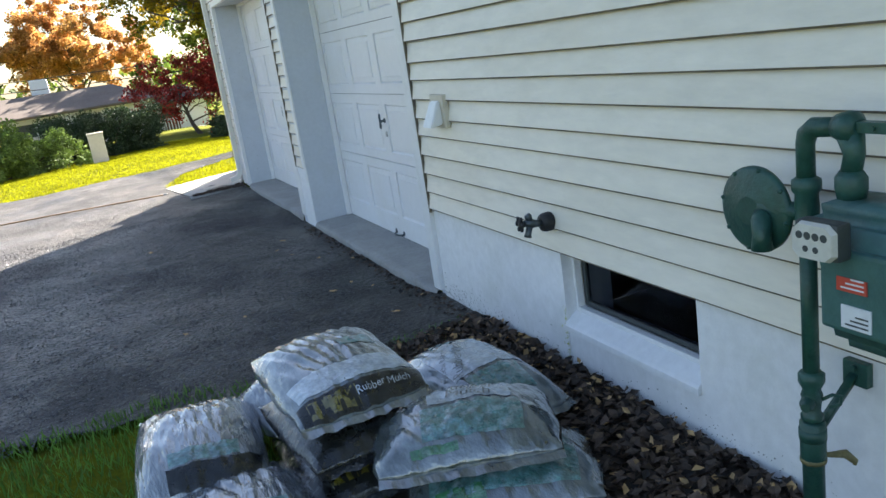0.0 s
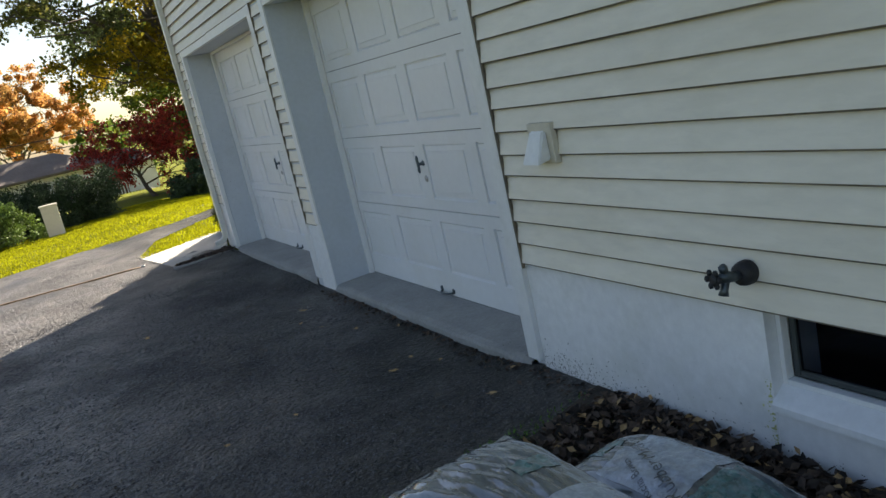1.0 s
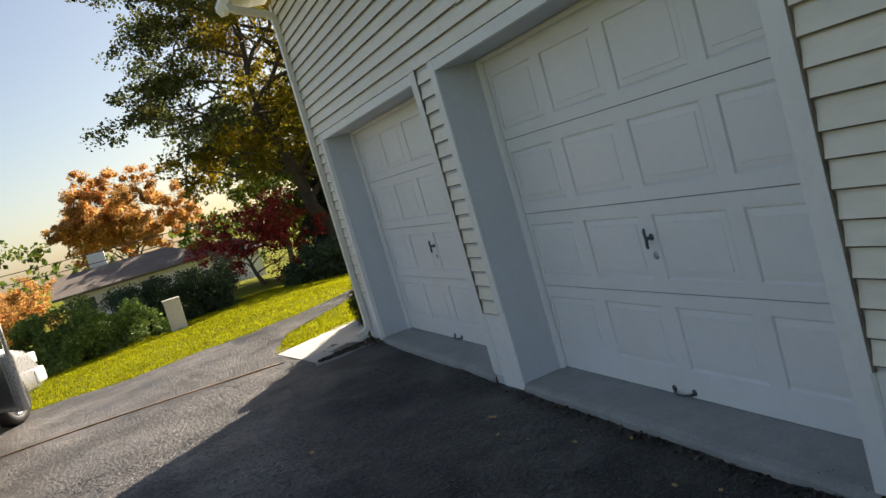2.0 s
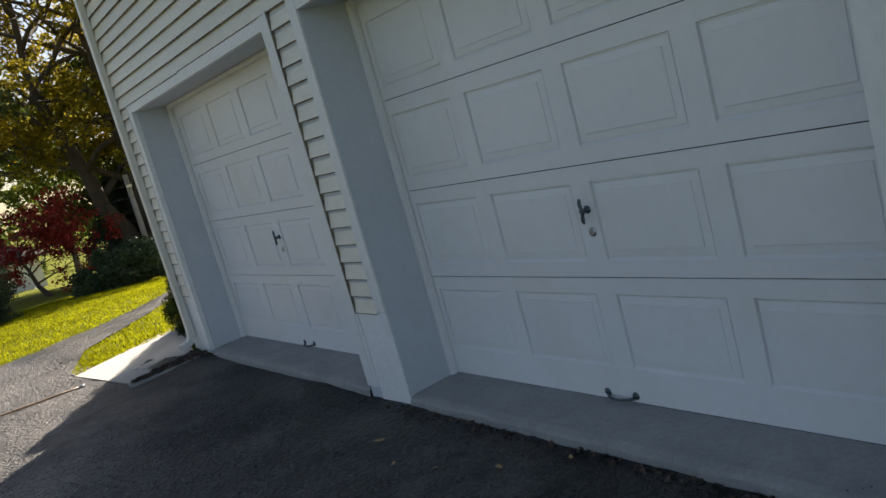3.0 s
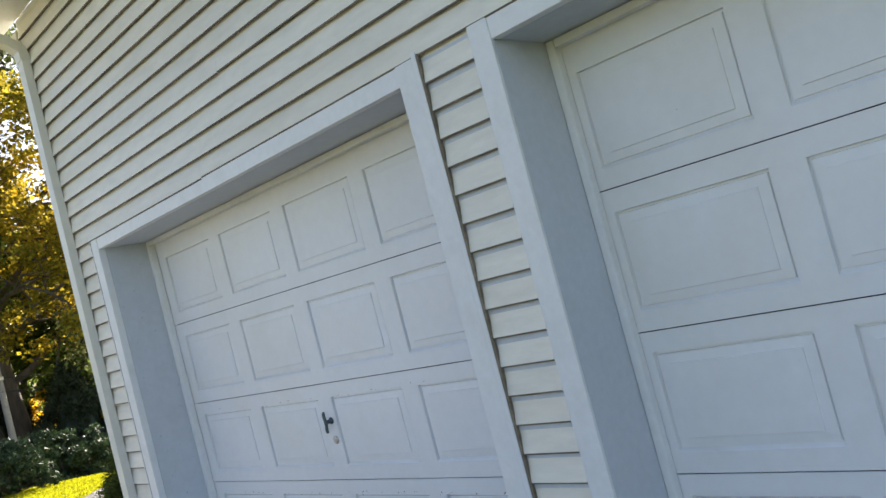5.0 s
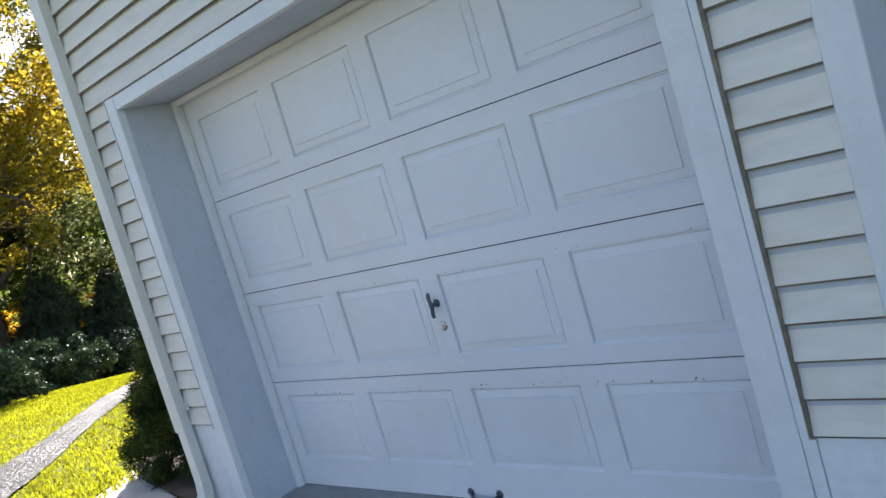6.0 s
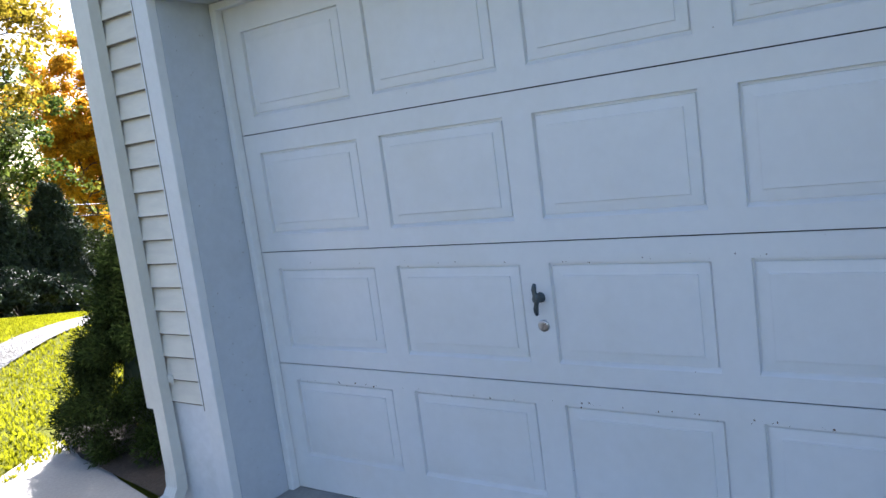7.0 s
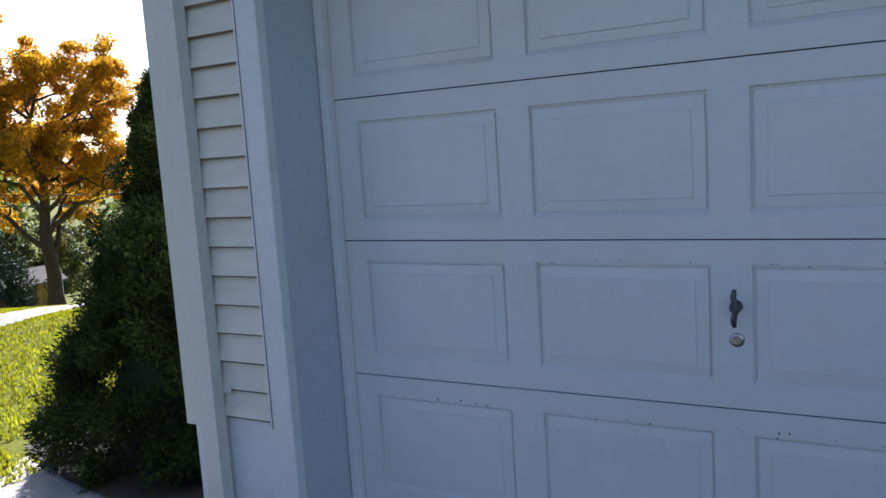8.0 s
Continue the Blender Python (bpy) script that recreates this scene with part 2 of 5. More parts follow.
def cards(name, centres, normals, ups, widths, lengths, material, fold=0.0):
    """Many small leaves, each of two triangles bent along the middle, as one mesh."""
    c, nrm, up = np.asarray(centres, float), np.asarray(normals, float), np.asarray(ups, float)
    nrm = nrm / np.maximum(np.linalg.norm(nrm, axis=1, keepdims=True), 1e-6)
    side = np.cross(nrm, up)
    side /= np.maximum(np.linalg.norm(side, axis=1, keepdims=True), 1e-6)
    up = np.cross(side, nrm)
    w, h = np.asarray(widths)[:, None] / 2, np.asarray(lengths)[:, None] / 2
    tip, base = c + up * h, c - up * h
    left, right = c - side * w + nrm * fold * w, c + side * w + nrm * fold * w
    verts = np.stack([base, right, tip, left], 1).reshape(-1, 3)
    k = np.arange(len(c)) * 4
    faces = np.stack([k, k + 1, k + 2, k + 3], 1)
    me = bpy.data.meshes.new(name)
    me.from_pydata(verts.tolist(), [], faces.tolist())
    me.materials.append(material)
    return me


rng = np.random.default_rng(7)


# ---- ground ----
def ground_z(x, y):
    """The lot is level; beyond it the land falls away, steeper towards +x."""
    dx, dy = x + 2.0, y - 3.0
    d, az = math.hypot(dx, dy), math.degrees(math.atan2(dx, max(dy, 0.01)))
    s = min(max((az - 5) / 27, 0), 1)
    k = 0.045 + 0.105 * s * s * (3 - 2 * s)
    fall = max(0.0, d - 14.0) if dy > 0 else 0.0
    drain = 0.02 * min(max(-x - 0.1, 0.0), 6.0)
    return -0.03 - drain - k * (fall if fall < 70 else 70 + 0.02 * (fall - 70))


def belt(x, y):
    """The asphalt has sunk a little along the thresholds."""
    return 0.045 * math.exp(-((x / 0.75) ** 2)) * min(max((y - 4.5) / 0.5, 0.0), 1.0) * min(max((10.6 - y) / 0.4, 0.0), 1.0)


axis_x = sorted({*(-1.0 + s * (0.5 * k if k < 40 else 20 + 3 * (k - 39) ** 1.75) for k in range(0, 72) for s in (-1, 1))})
axis_y = sorted({*(8.0 + s * (0.5 * k if k < 40 else 20 + 3 * (k - 39) ** 1.75) for k in range(0, 72) for s in (-1, 1))})
gv = [(x, y, ground_z(x, y) + 0.012 * noise.noise((x * 0.8, y * 0.8, 0)) - (0.07 if -12 < x < 0.6 and 4.4 < y < 10.2 else 0.0)) for y in axis_y for x in axis_x]
nx = len(axis_x)
gf = [(j * nx + i, j * nx + i + 1, (j + 1) * nx + i + 1, (j + 1) * nx + i) for j in range(len(axis_y) - 1) for i in range(nx - 1)]
gme = bpy.data.meshes.new("ground")
gme.from_pydata(gv, [], gf)
gme.materials.append(M["soil"])
for p in gme.polygons:
    p.use_smooth = True
tagged(new("ground", gme), "green and yellowing lawn on gently falling land", "lawn", kind="structure")


def along(pts, step):
    out = []
    for a, b in zip(pts, pts[1:]):
        n = max(1, int(math.dist(a, b) / step))
        out += [(a[0] + (b[0] - a[0]) * k / n, a[1] + (b[1] - a[1]) * k / n) for k in range(n)]
    return out + [pts[-1]]


NEAR = [(-14, 4.0), (-2.3, 4.35), (-1.2, 4.0), (-0.6, 3.95), (0.03, 3.95), (0.03, 10.4), (-0.74, 10.45), (-0.95, 12.1), (-0.55, 13.3), (0.3, 14.15), (1.2, 15.25), (2.2, 16.1), (6, 18.8), (13, 23.2)]
FAR = [(-14, 15.6), (-8, 15.4), (-5, 15.1), (-3.1, 14.6), (-2.4, 14.5), (-1.7, 14.6), (-1.2, 14.65), (-0.7, 14.75), (0.0, 14.95), (0.6, 15.3), (1.6, 16.3), (2.6, 17.5), (5.5, 20.4), (12, 26.5)]
STEPS = [24, 16, 10, 10, 60, 14, 14, 16, 8, 12, 16, 24, 24]


def curve_steps(pts):
    out = []
    for (a, b), n in zip(zip(pts, pts[1:]), STEPS):
        out += [(a[0] + (b[0] - a[0]) * k / n, a[1] + (b[1] - a[1]) * k / n) for k in range(n)]
    return out + [pts[-1]]


av, af, ROWN = [], [], 36
for i, (a, b) in enumerate(zip(curve_steps(NEAR), curve_steps(FAR))):
    for k in range(ROWN + 1):
        f = k / ROWN
        x, y = a[0] + (b[0] - a[0]) * f, a[1] + (b[1] - a[1]) * f
        if k in (0, ROWN) and x < -0.02:
            x += 0.10 * noise.noise((x * 3, y * 3, 1)) + 0.03 * noise.noise((x * 14, y * 14, 2))
            y += 0.14 * noise.noise((x * 3, y * 3, 5)) + 0.03 * noise.noise((x * 14, y * 14, 6))
        swell = 0.012 * noise.noise((x * 1.3, y * 1.3, 3)) + 0.006 * noise.noise((x * 5, y * 5, 4))
        lip = 0.02 * math.exp(-((x / 0.25) ** 2)) * max(0.0, noise.noise((y * 1.7, 0, 8)) + 0.25) if y < 10.4 else 0
        av.append((x, y, ground_z(x, y) + 0.018 + swell + lip - belt(x, y)))
    if i:
        o = i * (ROWN + 1)
        af += [(o + k, o + k + 1, o - ROWN + k, o - ROWN - 1 + k) for k in range(ROWN)]
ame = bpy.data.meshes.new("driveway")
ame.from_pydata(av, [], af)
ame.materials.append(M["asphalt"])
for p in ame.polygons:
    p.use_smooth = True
drive = tagged(new("driveway", ame), "worn dark asphalt driveway with mossy and cracked patches, house shade painted in", "driveway", kind="structure")

# dark soil beds by the wall and round the clipped conifer
for nm, pts, lab in (("planting_bed", [(-1.3, -2), (-0.95, 1.5), (-1.1, 3.3), (-0.7, 3.95), (0.03, 4.15), (0.03, -2)], "dark soil bed covered in dry leaves along the wall"),
                     ("planting_bed", [(0.0, 11.0), (0.18, 12.1), (0.4, 12.75), (1.6, 13.0), (2.2, 11.0)], "dark mulch bed round a clipped conifer")):
    bm = bmesh.new()
    vs = [bm.verts.new((x + 0.04 * noise.noise((x * 6, y * 6, 0)) * (x < -0.02), y, max(ground_z(x, y) + 0.032, -0.02))) for x, y in along(pts + [pts[0]], 0.15)[:-1]]
    f = bm.faces.new(vs)
    bmesh.ops.triangulate(bm, faces=[f])
    solid(nm, bm, M["dirt"], lab, "soil bed")

# ---- the house wall ----
SID0, EXPO = 0.505, 0.1017           # lowest lap and the height of a course
EAVE = 3.72
A0, A1, B0, B1, TOP = 4.63, 7.33, 7.778, 10.55, 2.168
CORNER = 11.045
DOORX = 0.33

# masonry base with the basement window's opening
W0, W1, WZ0, WZ1 = 2.40, 3.205, 0.20, 0.505
bm = bmesh.new()
box(bm, 0.012, 0.25, -5, W0, -0.3, SID0 + 0.05)
box(bm, 0.012, 0.25, W1, A0 - 0.10, -0.3, SID0 + 0.05)
box(bm, 0.016, 0.25, W0, W1, -0.3, WZ0)
wall = solid("wall_garage", bm, M["parge"], "white painted masonry base under cream vinyl siding", "wall")
bm = bmesh.new()
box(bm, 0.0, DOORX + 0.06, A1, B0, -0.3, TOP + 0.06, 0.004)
part("pillar", bm, M["jamb"], wall, "grey-white pillar between the doors")
bm = bmesh.new()
box(bm, 0.006, 0.3, B1 + 0.062, CORNER - 0.015, -0.3, SID0 + 0.05)
part("corner_base", bm, M["parge"], wall)
# sheathing behind the siding
bm = bmesh.new()
box(bm, 0.02, 0.25, -5, A0 - 0.05, SID0 + 0.05, EAVE + 0.1)
box(bm, 0.02, 0.25, B1 + 0.03, CORNER - 0.02, SID0 + 0.05, TOP + 0.06)
box(bm, 0.02, 0.25, A0 - 0.05, CORNER - 0.02, TOP + 0.06, EAVE + 0.1)
part("sheathing", bm, M["trim"], wall)


def siding_mesh(length, height):
    """One lapped course: its lower edge stands proud, the upper edge tucks under the next."""
    bm = bmesh.new()
    prof = [(0.018, 0.010), (0.004, 0.009), (-0.008, 0.0), (-0.0125, 0.0005), (-0.0150, 0.0065), (-0.0140, 0.013), (0.005, height + 0.008), (0.018, height + 0.008)]
    a = [bm.verts.new((x, 0, z)) for x, z in prof]
    b = [bm.verts.new((x, length, z)) for x, z in prof]
    for i in range(len(prof)):
        j = (i + 1) % len(prof)
        bm.faces.new((a[i], a[j], b[j], b[i]))
    bm.faces.new(a[::-1])
    bm.faces.new(b)
    me = finish(bm, "siding_board", M["siding"])
    # the lower lip is coloured dark as the shadow line under each lap
    me.materials.append(M["siding_shade"])
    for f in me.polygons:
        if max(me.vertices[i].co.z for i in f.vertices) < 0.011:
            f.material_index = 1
    return me


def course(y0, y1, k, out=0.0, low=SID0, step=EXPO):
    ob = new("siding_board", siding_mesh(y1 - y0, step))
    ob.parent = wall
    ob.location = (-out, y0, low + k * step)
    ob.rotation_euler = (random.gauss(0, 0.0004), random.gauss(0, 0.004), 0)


COURSES = int((EAVE - SID0) / EXPO) + 1
OVER = math.ceil((TOP + 0.085 - SID0) / EXPO - 0.2)
for k in range(COURSES):
    if k < OVER:
        cut = 0.6 + 1.9 * ((k * 37) % 11) / 11 if k % 3 == 0 else None
        if cut:
            course(-5, cut, k, 0.0, 0.523, 0.1011)
            course(cut - 0.02, A0 - 0.10, k, 0.0018, 0.523, 0.1011)
        else:
            course(-5, A0 - 0.10, k, 0.0, 0.523, 0.1011)
        course(A1 + 0.088, B0 - 0.118, k, 0.0, 0.488, 0.1028)
        course(B1 + 0.088, CORNER - 0.09, k, 0.0, 0.508, 0.1020)
    else:
        cut = 5.0 + 4.6 * ((k * 29) % 13) / 13
        course(-5, cut, k)
        course(cut - 0.02, CORNER - 0.09, k, 0.0018)


# trim boards round the two openings
def trim_board(x0, x1, y0, y1, z0, z1, label="white wrapped trim board", bevel=0.004, mat="trim"):
    bm = boxed(x0, x1, y0, y1, z0, z1, bevel)
    return solid("trim", bm, M[mat], label, "trim")


trim_board(-0.014, 0.03, A0 - 0.098, A0, 0.03, TOP + 0.08)
trim_board(-0.014, -0.0005, A1, A1 + 0.088, SID0, TOP + 0.08)
trim_board(-0.014, -0.0005, B0 - 0.09, B0, 0.02, TOP + 0.08)
trim_board(-0.014, 0.03, B1, B1 + 0.088, 0.0, TOP + 0.08)
trim_board(-0.011, 0.03, A0, A1, TOP, TOP + 0.078)
trim_board(-0.011, 0.03, B0, B1, TOP, TOP + 0.078)
# receiving channels, thin edges where the boards end
trim_board(-0.020, 0.01, A0 - 0.112, A0 - 0.0985, SID0 - 0.01, TOP + 0.09, "thin vinyl edge channel", 0.002)
trim_board(-0.020, -0.0005, B0 - 0.116, B0 - 0.0945, SID0 - 0.02, TOP + 0.09, "thin vinyl edge channel", 0.002)
trim_board(-0.016, 0.01, B1 + 0.0885, B1 + 0.098, SID0 - 0.02, TOP + 0.09, "thin vinyl edge channel", 0.002)
# dark strips that paint the shade in the gaps beside trim and channel
trim_board(-0.0172, -0.004, A0 - 0.1225, A0 - 0.1125, SID0 - 0.005, TOP + 0.08, "dark strip painting the shade in the gap beside the trim", 0.0, "siding_shade")
trim_board(-0.0182, -0.004, B0 - 0.1270, B0 - 0.1165, SID0 - 0.015, TOP + 0.08, "dark strip painting the shade in the gap beside the trim", 0.0, "siding_shade")
trim_board(-0.0155, -0.0145, B1 + 0.0865, B1 + 0.0895, SID0 - 0.015, TOP + 0.08, "dark strip painting the shade in the gap beside the trim", 0.0, "siding_shade")
# lower strip on the pillar beside the far door
trim_board(-0.012, -0.0005, B0 - 0.128, B0 - 0.0925, 0.02, SID0 - 0.022, "narrow white trim strip", 0.002)


# white painted foot of the pillar under its siding
trim_board(-0.006, -0.0006, A1 + 0.003, B0 - 0.130, -0.06, 0.50, "white painted foot of the pillar", 0.002, "parge")

# reveals, heads and stops of the openings
for y0, y1 in ((A0, A1), (B0, B1)):
    near = y0 == A0
    if near:
        trim_board(0.031, DOORX + 0.06, y0 - 0.10, y0 - 0.002, -0.05, TOP + 0.05, "grey-white side reveal of a garage opening", 0.002, "jamb")
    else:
        trim_board(0.031, DOORX + 0.06, y1 + 0.001, y1 + 0.06, -0.05, TOP + 0.05, "grey-white side reveal of a garage opening", 0.002, "jamb")
    trim_board(0.031, DOORX + 0.06, y0 + 0.0005, y1 - 0.0005, TOP + 0.0005, TOP + 0.05, "grey-white head of a garage opening", 0.002, "jamb")
    for a, b in ((y1 - 0.035, y1 - 0.0015), (y0 + 0.0015, y0 + 0.03)):
        trim_board(DOORX - 0.045, DOORX - 0.003, a, b, 0.012, TOP - 0.002, "white door stop moulding", 0.005, "trim")
    trim_board(DOORX - 0.045, DOORX - 0.003, y0 + 0.032, y1 - 0.037, TOP - 0.032, TOP - 0.002, "white door stop moulding", 0.005, "trim")

# concrete thresholds with a worn front edge
for y0, y1 in ((A0, A1), (B0, B1)):
    bm = bmesh.new()
    n = 60
    rows = []
    for i in range(n + 1):
        y = y0 + 0.001 + (y1 - y0 - 0.002) * i / n
        w = 0.012 * noise.noise((y * 4, 0, 0)) + 0.006 * noise.noise((y * 17, 0, 3))
        h = 0.006 * noise.noise((y * 6, 5, 3))
        rows.append([bm.verts.new(p) for p in ((0.42, y, -0.2), (0.42, y, 0.012), (0.03, y, 0.006), (-0.002 - 0.5 * w, y, -0.003 + h), (-0.012 - w, y, -0.02 + h), (-0.02 - w, y, -0.2))])
    for a, b in zip(rows, rows[1:]):
        for k in range(5):
            bm.faces.new((a[k], a[k + 1], b[k + 1], b[k]))
    solid("threshold", bm, M["concrete"], "grey concrete garage threshold with a chipped front edge", "threshold")


# ---- sectional garage doors ----
JOINTS = [0.012, 0.600, 1.101, 1.610, 2.20]
PTOPS, PHIGH, PWIDE, PITCH = [0.526, 1.027, 1.528, 2.034], 0.353, 0.544, 0.655


def panel_mesh(w, h):
    """A pressed panel: rim step, sloped border and a raised flat field."""
    bm = bmesh.new()
    loops = []
    for side, upper, lower, depth in ((0, 0, 0, 0.0), (0.0025, 0.0015, 0.0125, 0.0150), (0.0085, 0.0095, 0.0150, 0.0155), (0.0110, 0.0120, 0.0170, 0.0075), (0.0460, 0.0450, 0.0480, 0.0050), (0.0475, 0.0465, 0.0500, 0.0002)):
        y, z0, z1 = w / 2 - side, -h / 2 + lower, h / 2 - upper
        loops.append([bm.verts.new((depth, a, b)) for a, b in ((-y, z0), (y, z0), (y, z1), (-y, z1))])
    for a, b in zip(loops, loops[1:]):
        for k in range(4):
            bm.faces.new((a[k], a[(k + 1) % 4], b[(k + 1) % 4], b[k]))
    bm.faces.new(loops[-1])
    return finish(bm, "panel", M["door"])


def garage_door(mid, label, low):
    door = thing("garage_door", (DOORX, mid, 0.012), label, "garage door", "garage doors of the house")
    shared = panel_mesh(PWIDE, PHIGH)
    half = 1.385
    cols = [mid + (c - 1.5) * PITCH for c in range(4)]
    for s in range(4):
        z0, z1 = JOINTS[s] + 0.002, JOINTS[s + 1] - 0.002
        bm = bmesh.new()
        ys = sorted([mid - half, mid + half] + [c + e * PWIDE / 2 for c in cols for e in (-1, 1)])
        zs = [z0, PTOPS[s] - PHIGH, PTOPS[s], z1]
        grid = [[bm.verts.new((DOORX, y, z)) for z in zs] for y in ys]
        for i in range(len(ys) - 1):
            for j in range(3):
                if not (i % 2 == 1 and j == 1):
                    bm.faces.new((grid[i][j], grid[i][j + 1], grid[i + 1][j + 1], grid[i + 1][j]))
        edge = [e for e in bm.edges if e.is_boundary and (abs(e.verts[0].co.z - e.verts[1].co.z) < 1e-6) and (abs(e.verts[0].co.z - z0) < 1e-4 or abs(e.verts[0].co.z - z1) < 1e-4)]
        r = bmesh.ops.extrude_edge_only(bm, edges=edge)
        for v in r["geom"]:
            if isinstance(v, bmesh.types.BMVert):
                v.co.x += 0.03
                v.co.z += 0.004 if v.co.z < (z0 + z1) / 2 else -0.004
        sec = part("section", bm, M["door"], door)
        for c in cols:
            p = new("panel", shared)
            p.parent = sec
            p.location = (DOORX, c, PTOPS[s] - PHIGH / 2)
    # dark backing so that the joints read as gaps
    part("backing", boxed(DOORX + 0.035, DOORX + 0.045, mid - half, mid + half, 0.013, 2.2), M["black"], door, "dark rear face")
    part("bottom_seal", boxed(DOORX + 0.002, DOORX + 0.03, mid - half, mid + half, 0.006, 0.0135), M["black"], door, "black rubber bottom seal")
    hy, hz = mid - 0.012, 0.908
    bm = bmesh.new()
    lathe(bm, (DOORX, hy, hz), (-1, 0, 0), [(0, 0.018), (0.004, 0.018), (0.008, 0.011), (0.026, 0.009), (0.034, 0.016), (0.04, 0.012)], 16)
    bar = [(DOORX - 0.038, hy + 0.003 * math.sin(k), hz - 0.055 + 0.011 * k) for k in range(11)]
    tube(bm, bar, [0.005, 0.008, 0.009, 0.008, 0.008, 0.011, 0.008, 0.008, 0.009, 0.008, 0.005], 10)
    part("handle", bm, M["metal_dark"], door, "dark metal T-shaped turn handle")
    bm = bmesh.new()
    lathe(bm, (DOORX, hy, hz - 0.10), (-1, 0, 0), [(0, 0.021), (0.004, 0.021), (0.006, 0.017), (0.007, 0.011), (0.006, 0.008)], 20)
    box(bm, DOORX - 0.0085, DOORX - 0.006, hy - 0.0015, hy + 0.0015, hz - 0.108, hz - 0.092)
    part("lock", bm, M["steel"], door, "small round keyed lock")
    py, pz = mid - 0.10 + low, 0.045
    bm = bmesh.new()
    arc = [(DOORX - 0.006 - 0.032 * math.sin(math.pi * k / 12) ** 0.6, py - 0.075 + 0.15 * k / 12, pz - 0.012 + 0.0 * k) for k in range(13)]
    tube(bm, arc, [0.009] + [0.0065] * 11 + [0.009], 10)
    for s in (-1, 1):
        lathe(bm, (DOORX, py + s * 0.082, pz), (-1, 0, 0), [(0, 0.019), (0.004, 0.018), (0.006, 0.006)], 14)
    part("pull_handle", bm, M["metal_dark"], door, "dark metal lifting handle")
    return door


garage_door((A0 + A1) / 2 + 0.03, "white panelled sectional garage door, closed, with a dark turn handle", 0.15)
garage_door((B0 + B1) / 2 + 0.01, "white panelled sectional garage door, closed, dented at one edge", 0.14)

# corner post, soffit, gutter, roof and the closing walls of the house
bm = bmesh.new()
box(bm, -0.024, 0.03, CORNER - 0.09, CORNER, SID0 - 0.04, EAVE, 0.006)
box(bm, 0.031, 0.09, CORNER - 0.02, CORNER + 0.012, SID0 - 0.04, EAVE, 0.004)
solid("corner_post", bm, M["cream_metal"], "white vinyl outside corner post", "trim")
bm = bmesh.new()
box(bm, 0.26, 8.0, CORNER - 0.25, CORNER - 0.03, -0.3, EAVE)
box(bm, 7.8, 8.0, -5, CORNER - 0.26, -0.3, EAVE)
box(bm, 0.26, 7.79, -5, -4.8, -0.3, EAVE)
solid("wall_back", bm, M["trim"], "plain closing walls of the house", "wall")
solid("floor", boxed(0.43, 7.79, 4.2, CORNER - 0.26, -0.2, 0.0), M["concrete"], "grey concrete garage floor", "floor")
bm = bmesh.new()
box(bm, -0.40, 0.019, -5.2, CORNER + 0.3, EAVE + 0.102, EAVE + 0.12)
solid("soffit", bm, M["trim"], "white vinyl soffit under the eave", "soffit")
bm = bmesh.new()
p = [(-0.46, EAVE + 0.20), (-0.46, EAVE + 0.17), (4.0, EAVE + 1.75), (8.5, EAVE + 0.17), (8.5, EAVE + 0.20), (4.0, EAVE + 1.82)]
a = [bm.verts.new((x, -5.3, z)) for x, z in p]
b = [bm.verts.new((x, CORNER + 0.35, z)) for x, z in p]
for i in range(6):
    bm.faces.new((a[i], a[(i + 1) % 6], b[(i + 1) % 6], b[i]))
for r in (a, b):
    bm.faces.new((r[0], r[1], r[2], r[5]))
    bm.faces.new((r[5], r[2], r[3], r[4]))
solid("roof", bm, M["roof_near"], "dark shingle gable roof of the house", "roof")
bm = bmesh.new()
for yy in (-5.0, CORNER - 0.1):
    vs = [bm.verts.new(v) for v in ((0.05, yy, EAVE + 0.1), (7.95, yy, EAVE + 0.1), (4.0, yy, EAVE + 1.7))]
    vt = [bm.verts.new(v.co + Vector((0, 0.08, 0))) for v in vs]
    bm.faces.new(vs), bm.faces.new(vt[::-1])
    for i in range(3):
        bm.faces.new((vs[i], vs[(i + 1) % 3], vt[(i + 1) % 3], vt[i]))
solid("wall_gable", bm, M["trim"], "plain gable ends of the house", "wall")
bm = bmesh.new()
gp = [(-0.405, EAVE + 0.16), (-0.405, EAVE + 0.06), (-0.48, EAVE + 0.05), (-0.52, EAVE + 0.11), (-0.52, EAVE + 0.165), (-0.51, EAVE + 0.165), (-0.51, EAVE + 0.112), (-0.476, EAVE + 0.06), (-0.415, EAVE + 0.07), (-0.415, EAVE + 0.16)]
a = [bm.verts.new((x, -5.2, z)) for x, z in gp]
b = [bm.verts.new((x, CORNER + 0.3, z)) for x, z in gp]
for i in range(len(gp)):
    bm.faces.new((a[i], a[(i + 1) % len(gp)], b[(i + 1) % len(gp)], b[i]))
bm.faces.new(a), bm.faces.new(b)
solid("gutter", bm, M["trim"], "white metal eaves gutter", "gutter", kind="structure")


